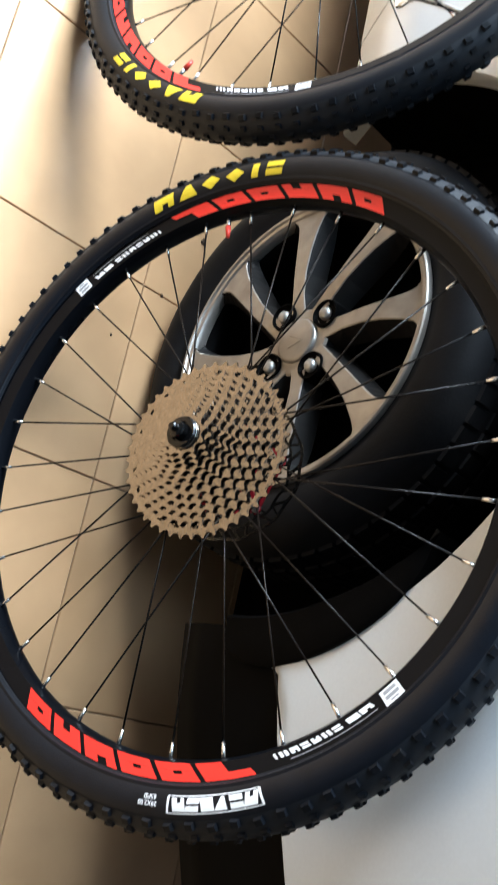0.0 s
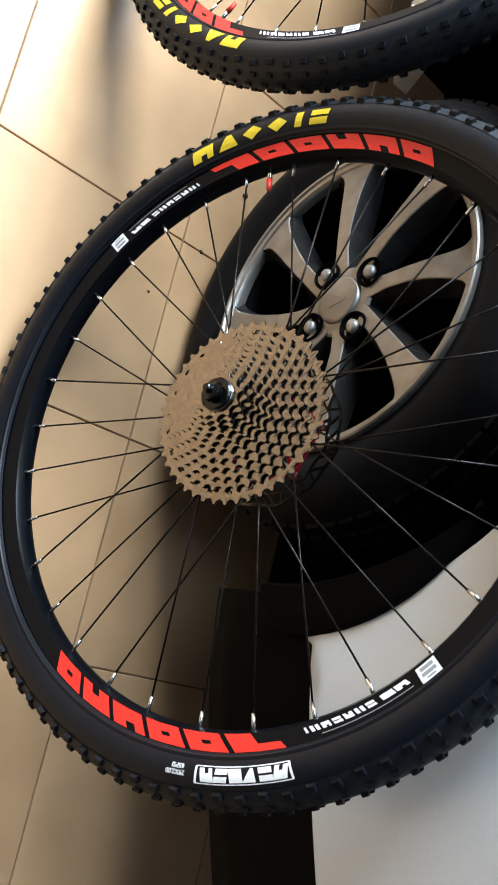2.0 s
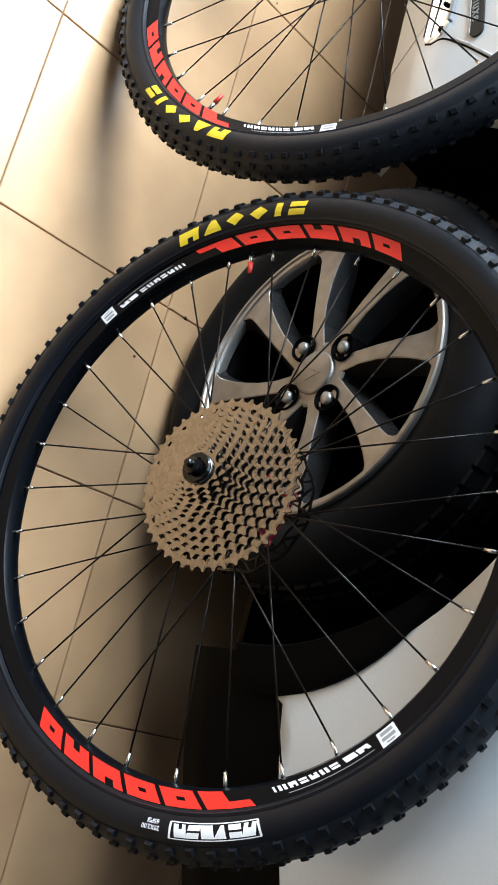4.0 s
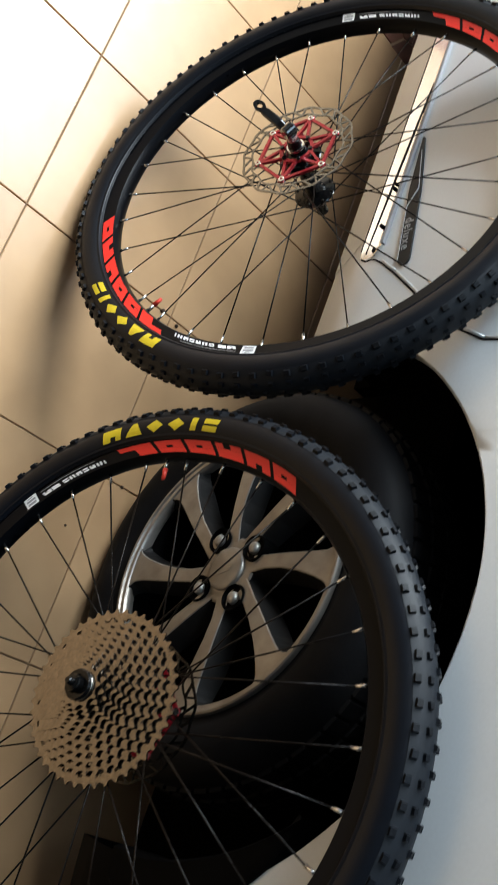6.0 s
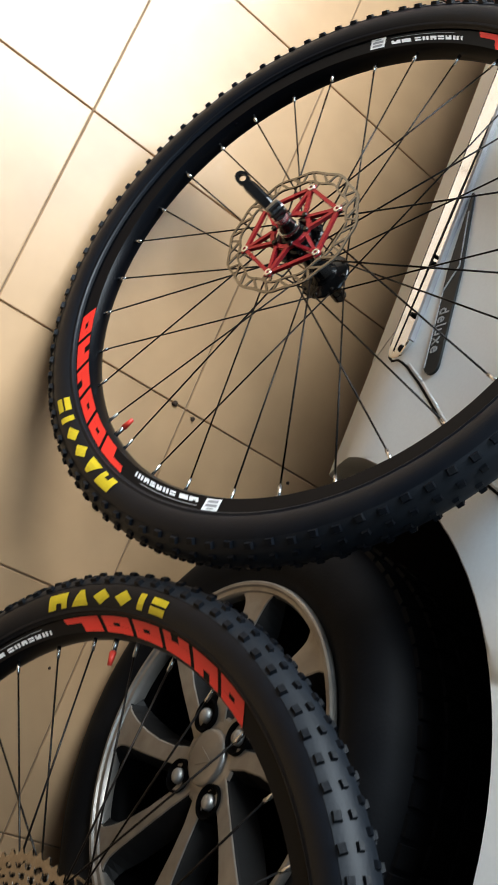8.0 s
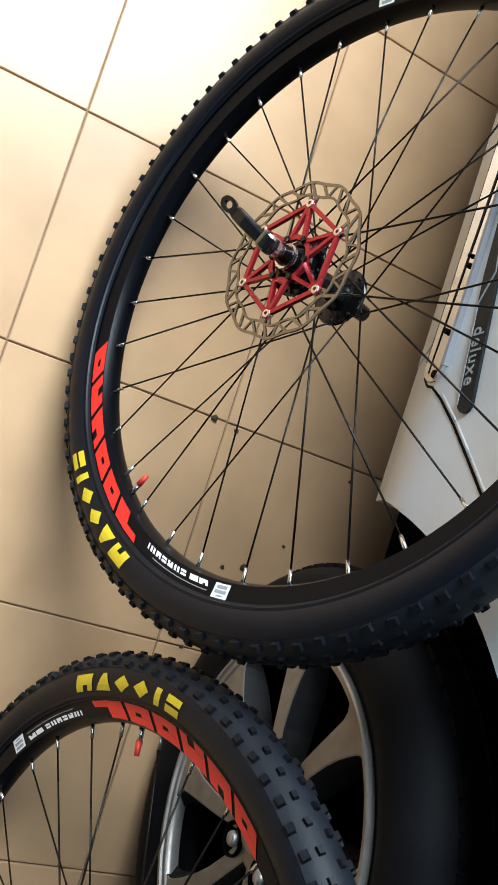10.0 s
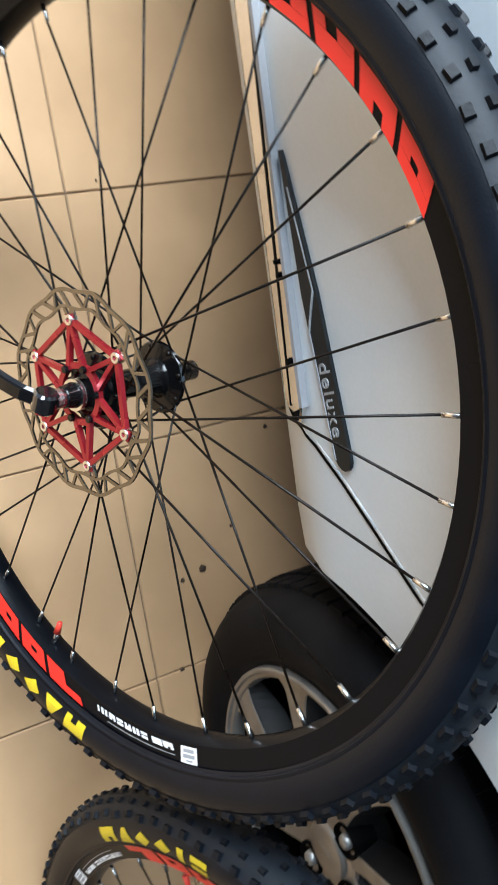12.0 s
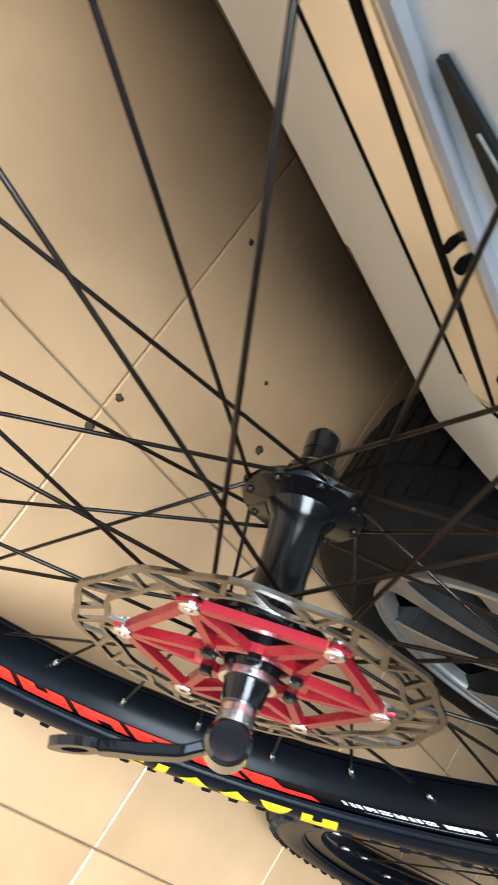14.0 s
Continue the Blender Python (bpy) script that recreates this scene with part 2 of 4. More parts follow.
def ring_patch(bm, corners, zf, side=1, lift=0.0006, n=5):
    """A patch in polar degrees and radius: corners are (angle, radius) of a quad, laid on the surface z = zf(r)."""
    (a0, r0), (a1, r1), (a2, r2), (a3, r3) = corners
    grid = []
    for i in range(n + 1):
        u = i / n
        row = []
        for j in range(4):
            v = j / 3
            a = (a0 * (1 - u) + a1 * u) * (1 - v) + (a3 * (1 - u) + a2 * u) * v
            r = (r0 * (1 - u) + r1 * u) * (1 - v) + (r3 * (1 - u) + r2 * u) * v
            row.append(bm.verts.new(polar(radians(a), r, side * (zf(r) + lift))))
        grid.append(row)
    for i in range(n):
        for j in range(3):
            q = (grid[i][j], grid[i + 1][j], grid[i + 1][j + 1], grid[i][j + 1])
            bm.faces.new(q)


def rim_z(r):
    """The rim's side wall leans out towards the tyre's bead."""
    return 0.0136 + 0.21 * (r - 0.3045)


# plain printed shapes, as four-cornered patches in a unit square: along the print, then up
SHAPES = {
    "bar": (((0, 0), (1, 0), (1, 1), (0, 1)),),
    "peak": (((0, 0), (1, 0), (0.62, 1), (0.38, 1)),),
    "twin": (((0, 0), (0.40, 0), (0.40, 1), (0, 1)), ((0.60, 0), (1, 0), (1, 1), (0.60, 1))),
    "gem": (((0.50, 0), (1, 0.5), (0.50, 1), (0, 0.5)),),
    "stack": (((0, 0), (1, 0), (1, 0.42), (0, 0.42)), ((0, 0.58), (1, 0.58), (1, 1), (0, 1))),
    "low_cut": (((0, 0), (0.42, 0), (0.42, 0.36), (0, 0.36)), ((0.70, 0), (1, 0), (1, 0.36), (0.70, 0.36)), ((0, 0.36), (1, 0.36), (1, 1), (0, 1))),
    "high_cut": (((0, 0), (1, 0), (1, 0.62), (0, 0.62)), ((0, 0.62), (0.36, 0.62), (0.36, 1), (0, 1)), ((0.62, 0.62), (1, 0.62), (1, 1), (0.62, 1))),
    "slot": (((0, 0), (1, 0), (1, 0.40), (0, 0.40)), ((0, 0.40), (0.42, 0.40), (0.42, 0.60), (0, 0.60)), ((0.66, 0.40), (1, 0.40), (1, 0.60), (0.66, 0.60)), ((0, 0.60), (1, 0.60), (1, 1), (0, 1))),
    "long_foot": (((0, 0), (1.25, 0), (1.25, 0.40), (0, 0.40)), ((0, 0.40), (0.70, 0.40), (0.70, 1), (0, 1))),
}


def block(bm, a0, a1, r0, r1, slant, zf, side, shape="bar", lift=0.0006):
    """One printed shape: angles a0 to a1, radii r0 to r1, leaning by slant degrees."""
    for quad in SHAPES[shape]:
        ring_patch(bm, [(a0 + (a1 - a0) * u + slant * v, r0 + (r1 - r0) * v) for u, v in quad], zf, side, lift=lift, n=2)


def bike_wheel(m, label, rear):
    w = tagged(empty("bicycle_wheel", m), label, "bicycle wheel", group="bicycle wheels leaning on the car")
    # tyre
    bm = bmesh.new()
    prof = []
    for i in range(26):
        t = radians(-138 + 276 * i / 25)
        prof.append((RC + RT * math.cos(t), RT * math.sin(t)))
    lathe(bm, prof, 160)
    tyre = part("tyre", bm, TYRE, w, "black knobbly mountain bike tyre", smooth=True)
    for side in (1, -1):
        bm = bmesh.new()
        lathe(bm, [(r, side * (tyre_z(r) + h)) for r, h in ((0.3176, -0.0006), (0.3184, 0.0012), (0.3194, 0.0014), (0.3204, -0.0002), (0.3212, 0.0004), (0.3217, -0.0004))], 128)
        bmesh.ops.recalc_face_normals(bm, faces=bm.faces[:])
        part("sidewall_rib", bm, TYRE, tyre, "raised moulding line round the tyre", smooth=True)
    # tread
    bm = bmesh.new()
    lathe(bm, [(RC + (RT + 0.0005) * math.cos(radians(t)), (RT + 0.0005) * math.sin(radians(t))) for t in range(-66, 67, 12)], 160)
    part("tread_base", bm, TREAD, tyre, "bluish black rubber between the knobs", smooth=True)
    rng = random.Random(7)
    bm = bmesh.new()
    rows = ((0, 100, 0.0052, 0.0066, 0.0034), (28, 100, 0.0052, 0.0072, 0.0036), (-28, 100, 0.0052, 0.0072, 0.0036), (57, 100, 0.0066, 0.0084, 0.0040), (-57, 100, 0.0066, 0.0084, 0.0040))
    for ri, (tilt, count, hw, hl, hh) in enumerate(rows):
        for i in range(count):
            a = 2 * math.pi * (i + 0.5 * (ri % 2)) / count
            if abs(tilt) == 57 and i % 2:
                tt = tilt * 0.93
            else:
                tt = tilt
            t = radians(tt)
            k = Matrix.Rotation(a, 4, "Z") @ Matrix.Translation((RC, 0, 0)) @ Matrix.Rotation(-t, 4, "Y") @ Matrix.Translation((RT, 0, 0)) @ Matrix.Rotation(rng.uniform(-0.12, 0.12), 4, "X")
            v = [bm.verts.new(k @ Vector(p)) for p in (
                (-0.002, -hl / 2 * 1.15, -hw / 2 * 1.2), (-0.002, hl / 2 * 1.15, -hw / 2 * 1.2), (-0.002, hl / 2 * 1.15, hw / 2 * 1.2), (-0.002, -hl / 2 * 1.15, hw / 2 * 1.2),
                (hh, -hl / 2 * 0.82, -hw / 2 * 0.85), (hh, hl / 2 * 0.82, -hw / 2 * 0.85), (hh, hl / 2 * 0.82, hw / 2 * 0.85), (hh, -hl / 2 * 0.82, hw / 2 * 0.85))]
            for f in ((4, 5, 6, 7), (0, 1, 5, 4), (1, 2, 6, 5), (2, 3, 7, 6), (3, 0, 4, 7)):
                bm.faces.new([v[j] for j in f])
    bmesh.ops.recalc_face_normals(bm, faces=bm.faces[:])
    tread = part("tread", bm, KNOB, tyre, "rows of raised rubber tread knobs")
    tread["kind"] = "stuff"
    # rim
    bm = bmesh.new()
    lathe(bm, [(RN, -0.006), (RN + 0.003, -0.0125), (RN + 0.008, -0.0135), (0.3168, -0.0161), (0.3185, -0.0150), (0.3175, -0.011), (0.309, -0.010), (0.306, 0), (0.309, 0.010), (0.3175, 0.011), (0.3185, 0.0150), (0.3168, 0.0161), (RN + 0.008, 0.0135), (RN + 0.003, 0.0125), (RN, 0.006), (RN - 0.0004, 0)], 128, closed=True)
    rim = part("rim", bm, RIM_BLACK, w, "black alloy rim with printed decals", smooth=True)
    mod = rim.modifiers.new("edge", "EDGE_SPLIT")
    mod.split_angle = radians(35)
    # printed words as plain blocks
    for base in (0, 180):
        for i, shape in enumerate(("slot", "high_cut", "low_cut", "slot", "slot", "long_foot")):
            a = base - 38.8 + i * 8.25
            bm = bmesh.new()
            block(bm, a + 1.4, a + 8.6, 0.3152, 0.2998, -2.6, rim_z, 1, shape)
            part("red_decal", bm, RED_DECAL, rim, "slanted red shape printed on the rim")
        for i, shape in enumerate(("bar", "twin", "low_cut", "stack", "high_cut", "twin", "stack", "bar", "low_cut")):
            a = base + (15.4 + i * 1.98 if i < 7 else 29.9 + (i - 7) * 2.6)
            wd = 0.45 if i == 0 else 1.55 if i < 7 else 2.3
            bm = bmesh.new()
            block(bm, a + (1.0 if i == 0 else 0), a + wd + (1.0 if i == 0 else 0), 0.3080, 0.3030, -0.5, rim_z, 1, shape)
            part("white_print", bm, WHITE_DECAL, rim, "small white printed mark on the rim")
        bm = bmesh.new()
        ring_patch(bm, ((base + 19, 0.3112), (base + 35, 0.3112), (base + 35, 0.3119), (base + 19, 0.3119)), rim_z, n=8)
        part("fine_print", bm, GREY_DECAL, rim, "thin grey printed line on the rim")
        bm = bmesh.new()
        ring_patch(bm, ((base + 36.3, 0.3018), (base + 39.9, 0.3018), (base + 39.9, 0.3155), (base + 36.3, 0.3155)), rim_z, n=3)
        st = part("rim_sticker", bm, WHITE_DECAL, rim, "small white square sticker on the rim")
        bm = bmesh.new()
        for v0, v1, u0, u1 in ((0.3035, 0.3065, 36.9, 39.3), (0.3080, 0.3110, 36.8, 39.4), (0.3125, 0.3138, 37.4, 38.9)):
            ring_patch(bm, ((base + u0, v0), (base + u1, v0), (base + u1, v1), (base + u0, v1)), rim_z, lift=0.0009, n=2)
        part("sticker_print", bm, GREY_DECAL, rim, "grey bars printed on the sticker")
    for side in (1, -1):
        for a, wd, shape in ((15.6, 4.7, "low_cut"), (9.6, 4.3, "peak"), (4.2, 4.2, "gem"), (-1.3, 4.2, "gem"), (-7.2, 1.5, "bar"), (-10.4, 3.7, "stack")):
            bm = bmesh.new()
            block(bm, a, a - wd, 0.3238, 0.3400, -0.4, tyre_z, side, shape)
            part("yellow_decal", bm, YELLOW_DECAL, tyre, "worn yellow shape printed on the tyre")
    if rear:
        bm = bmesh.new()
        for quad in (((178.2, 0.3265), (193.7, 0.3265), (193.7, 0.3274), (178.2, 0.3274)), ((178.2, 0.3406), (194.2, 0.3406), (194.2, 0.3415), (178.2, 0.3415)), ((178.0, 0.3270), (178.4, 0.3270), (178.4, 0.3410), (178.0, 0.3410)), ((193.5, 0.3270), (193.9, 0.3270), (194.3, 0.3410), (193.9, 0.3410))):
            ring_patch(bm, quad, tyre_z, n=10, lift=0.0004)
        part("white_outline", bm, WHITE_DECAL, tyre, "thin white outline printed on the tyre")
        for i, shape in enumerate(("low_cut", "stack", "bar", "peak", "stack", "high_cut")):
            bm = bmesh.new()
            block(bm, 178.8 + i * 2.45, 181.0 + i * 2.45, 0.3396 if i % 2 else 0.3284, 0.3284 if i % 2 else 0.3396, 0.35, tyre_z, 1, shape)
            part("white_decal", bm, WHITE_DECAL, tyre, "white shape printed on the tyre")
        for word, a, r in (("29X2.00", 174.6, 0.3345), ("65PSI", 174.9, 0.3290)):
            cu = bpy.data.curves.new("size_print", "FONT")
            cu.body, cu.size, cu.align_x, cu.align_y, cu.extrude = word, 0.0058, "CENTER", "CENTER", 0.0002
            to = new("size_print_curve", cu)
            me = bpy.data.meshes.new_from_object(to.evaluated_get(bpy.context.evaluated_depsgraph_get()))
            bpy.data.objects.remove(to)
            me.materials.clear()
            me.materials.append(WHITE_DECAL)
            tob = new("size_print", me)
            tob.parent = tyre
            nz = tyre_z(r) / RT
            tob.matrix_local = Matrix.Rotation(radians(a), 4, "Z") @ Matrix.Translation((r, 0, tyre_z(r) + 0.0006)) @ Matrix.Rotation(math.asin(max(-1, min(1, (r - RC) / RT))), 4, "Y") @ Matrix.Rotation(radians(-90), 4, "Z")
            tob["label"] = "white size numbers printed on the tyre"
    # spokes: three-cross lacing
    fl = (0.020, -0.036) if rear else (0.030, -0.036)
    fr = 0.0262
    spoke_mesh = {}
    for k in range(32):
        th = -(k + 0.5) * radians(11.25)
        near = k % 2
        zf = fl[0] if near else fl[1]
        lead = 1 if (k // 2) % 2 else -1
        hub_a = th + lead * radians(62)
        p1 = Vector(polar(th, RN - 0.010, 0.002 if near else -0.002))
        p0 = Vector(polar(hub_a, fr, zf))
        bm = bmesh.new()
        rod(bm, p0, p1, 0.00105, 6)
        out = 0.0040 if (k // 2) % 2 else -0.0040
        rod(bm, p0 + Vector((0, 0, -out * 0.6)), p0 + Vector((0, 0, out)), 0.0019, 6)
        sp = part("spoke", bm, SPOKE, w, smooth=True)
        bm = bmesh.new()
        rod(bm, p1 - (p1 - p0).normalized() * 0.004, Vector(polar(th, RN + 0.001, 0.002 if near else -0.002)), 0.0019, 6, 0.0021)
        part("nipple", bm, NIPPLE, sp, "small silver nipple", smooth=True)
    # valve
    bm = bmesh.new()
    rod(bm, (RN + 0.001, 0, 0), (RN - 0.014, 0, 0), 0.0028, 8)
    valve = part("valve", bm, NIPPLE, w, "metal valve stem", smooth=True)
    bm = bmesh.new()
    rod(bm, (RN - 0.013, 0, 0), (RN - 0.027, 0, 0), 0.0036, 8, 0.0024)
    part("valve_cap", bm, RED_CAP, valve, "red valve cap", smooth=True)
    # hub
    bm = bmesh.new()
    f0, f1 = fl
    lathe(bm, [(0.0, -0.066), (0.008, -0.066), (0.009, -0.056), (0.0125, -0.055), (0.0135, f1 - 0.008), (0.0175, f1 - 0.0045), (0.0290, f1 - 0.0020), (0.0305, f1), (0.0290, f1 + 0.0020), (0.0170, f1 + 0.0045), (0.0125, f1 + 0.012), (0.0115, 0.0), (0.0125, f0 - 0.012), (0.0170, f0 - 0.0045), (0.0290, f0 - 0.0020), (0.0305, f0), (0.0290, f0 + 0.0020), (0.0180, f0 + 0.0045), (0.0170, f0 + 0.012), (0.0130, f0 + 0.014), (0.0100, 0.052), (0.0085, 0.062), (0.0, 0.062)], 40)
    hub = part("hub", bm, BLACK_METAL, w, "gloss black alloy hub", smooth=True)
    sharpen(hub, 40)
    bm = bmesh.new()
    lathe(bm, [(0.0082, -0.0565), (0.0108, -0.0565), (0.0108, -0.0535), (0.0082, -0.0535)], 32, closed=True)
    part("hub_ring", bm, NIPPLE, hub, "silver ring on the hub")
    bm = bmesh.new()
    lathe(bm, [(0.0102, 0.049), (0.0125, 0.049), (0.0125, 0.0525), (0.0102, 0.0525)], 32, closed=True)
    part("hub_ring", bm, NIPPLE, hub, "silver ring on the hub")
    # brake rotor
    zr = -0.0435 if rear else 0.0455
    bm = bmesh.new()
    nn = 96
    for ra, rb, wav in ((0.0768, 0.0796, 0.0013), (0.0644, 0.0666, 0.0015)):
        rings = []
        for i in range(nn):
            a = 2 * math.pi * i / nn
            dw = wav * math.sin(a * 12)
            rings.append([bm.verts.new(polar(a, r + dw, zr + dz)) for r, dz in ((ra, -0.0009), (rb, -0.0009), (rb, 0.0009), (ra, 0.0009))])
        for i in range(nn):
            p, q = rings[i], rings[(i + 1) % nn]
            for j in range(4):
                bm.faces.new((p[j], q[j], q[(j + 1) % 4], p[(j + 1) % 4]))
    for i in range(24):
        a = 2 * math.pi * i / 24
        b = a + 2 * math.pi / 24 * (0.72 if i % 2 else 0.42)
        strut(bm, polar(a, 0.0655, zr), polar(b, 0.0780, zr), 0.0028, 0.0017)
        if i % 2:
            strut(bm, polar(a, 0.0655, zr), polar(a - 0.05, 0.0780, zr), 0.0022, 0.0017)
    for i in range(6):
        a = radians(30 + 60 * i)
        strut(bm, polar(a - 0.03, 0.0545, zr), polar(a - 0.05, 0.0652, zr), 0.0060, 0.0017)
        strut(bm, polar(a + 0.03, 0.0545, zr), polar(a + 0.09, 0.0652, zr), 0.0030, 0.0017)
    rotor = part("brake_rotor", bm, STEEL, w, "steel disc brake rotor with cut-outs")
    bm = bmesh.new()
    for i in range(6):
        a = radians(30 + 60 * i)
        b = radians(90 + 60 * i)
        zs = zr + (0.0005 if not rear else -0.0005)
        pr = polar(a, 0.056, zs)
        strut(bm, pr, polar(b, 0.056, zs), 0.0042, 0.0040)
        strut(bm, pr, polar(a + radians(20), 0.0235, zs), 0.0038, 0.0044)
        strut(bm, pr, polar(a - radians(20), 0.0235, zs), 0.0038, 0.0044)
        strut(bm, polar(a, 0.0515, zs), polar(a, 0.0605, zs), 0.0085, 0.0030)
    lathe(bm, [(0.0195, zr - 0.0020), (0.0245, zr - 0.0020), (0.0245, zr + 0.0020), (0.0195, zr + 0.0020)], 36, closed=True)
    part("rotor_carrier", bm, RED_ALLOY, rotor, "red anodised star-shaped rotor carrier", bevel=0.0)
    sg = -1 if rear else 1
    for i in range(6):
        a = radians(30 + 60 * i)
        bm = bmesh.new()
        c = Vector(polar(a, 0.056, zr))
        prof = [(0.0019, 0.0022 * sg), (0.0019, 0.0036 * sg), (0.0040, 0.0036 * sg), (0.0044, 0.0028 * sg), (0.0044, 0.0), (0.0044, -0.0028 * sg), (0.0, -0.0030 * sg)]
        lathe(bm, prof, 16)
        bmesh.ops.translate(bm, vec=c, verts=bm.verts[:])
        part("rivet", bm, NIPPLE, rotor, "silver rotor rivet")
        bm = bmesh.new()
        lathe(bm, [(0.0, 0.0050 * sg), (0.0026, 0.0050 * sg), (0.0030, 0.0042 * sg), (0.0030, 0.0015 * sg)], 10)
        bmesh.ops.translate(bm, vec=Vector(polar(radians(60 * i), 0.0215, zr)), verts=bm.verts[:])
        part("rotor_bolt", bm, BLACK_METAL, rotor, "black rotor bolt")
    if rear:
        cassette(w)
    else:
        quick_release(w)
    return w


def cassette(w):
    wear = random.Random(17)
    teeth = (46, 40, 36, 32, 28, 24, 21, 18, 15, 13, 11)
    bm = bmesh.new()
    lathe(bm, [(0.0, 0.022), (0.0165, 0.022), (0.0165, 0.060), (0.0, 0.060)], 32)
    body = part("cassette", bm, BLACK_METAL, w, "eleven-sprocket nickel steel cassette", smooth=False)
    for i, T in enumerate(teeth):
        z = 0.0215 + i * 0.00385
        rp = 0.0127 / (2 * math.sin(math.pi / T))
        nxt = teeth[i + 1] if i + 1 < len(teeth) else 9
        rin = max(0.0127 / (2 * math.sin(math.pi / nxt)) - 0.0075, 0.0155)
        bm = bmesh.new()
        hw = 0.0010
        # columns: eight per tooth
        K = T * 6
        cols = []
        for c in range(K):
            a = 2 * math.pi * c / K
            tip = (-0.0020, -0.0012, 0.0026, 0.0028, -0.0010, -0.0020)[c % 6]
            lim = rp - 0.0035
            rads = (rin, max(rin + 0.0004, min(lim - 0.0012, rp - 0.0108)), max(rin + 0.0008, min(lim - 0.0008, rp - 0.0076)), max(rin + 0.0012, rp - 0.0040), rp + tip)
            # stamped teeth are never quite flat
            dish = [0.0, wear.uniform(-0.0001, 0.0001), wear.uniform(-0.00016, 0.00016), wear.uniform(-0.0001, 0.0001), wear.uniform(-0.00035, 0.0)]
            cols.append([(bm.verts.new(polar(a, r, z + hw + d)), bm.verts.new(polar(a, r, z - hw))) for r, d in zip(rads, dish)])
        for c in range(K):
            p, q = cols[c], cols[(c + 1) % K]
            for j in range(4):
                if j == 1 and T >= 18 and (c % 12) in (3, 4, 5):
                    continue
                if j == 0 and T in (40, 46, 32) and (c % 24) in (2, 3, 4, 5, 6, 7):
                    continue
                bm.faces.new((p[j][0], p[j + 1][0], q[j + 1][0], q[j][0]))
                bm.faces.new((p[j][1], q[j][1], q[j + 1][1], p[j + 1][1]))
            bm.faces.new((p[4][0], p[4][1], q[4][1], q[4][0]))
            bm.faces.new((p[0][0], q[0][0], q[0][1], p[0][1]))
        part("sprocket", bm, COG, body)
        bm = bmesh.new()
        lathe(bm, [(rin + 0.0012, z), (rin + 0.0012, z + 0.0039), (rin + 0.0002, z + 0.0039), (rin + 0.0002, z)], 48, closed=True)
        part("sprocket_carrier", bm, STEEL, body, "grey carrier ring between two sprockets", smooth=True)
        # spider pins between this sprocket and the next
        if T >= 21:
            bm = bmesh.new()
            for s in range(T // 3):
                a = 2 * math.pi * (s + 0.3 * i) / (T // 3)
                rod(bm, polar(a, rin + 0.003, z), polar(a, rin + 0.003, z + 0.0039), 0.0016, 6)
            part("sprocket_pin", bm, COG, body)["kind"] = "stuff"
    bm = bmesh.new()
    lathe(bm, [(0.006, 0.0615), (0.0150, 0.0615), (0.0165, 0.0635), (0.0165, 0.0655), (0.0150, 0.0670), (0.0105, 0.0670), (0.0100, 0.0640), (0.006, 0.0640)], 36, closed=True)
    part("lockring", bm, BLACK_METAL, body, "gloss black cassette lockring")
    bm = bmesh.new()
    lathe(bm, [(0.0, 0.0835), (0.0030, 0.0835), (0.0042, 0.0820), (0.0045, 0.0765), (0.0082, 0.0755), (0.0090, 0.0735), (0.0090, 0.062), (0.0, 0.062)], 28)
    part("axle_end", bm, BLACK_METAL, w, "gloss black axle end nut", smooth=False)


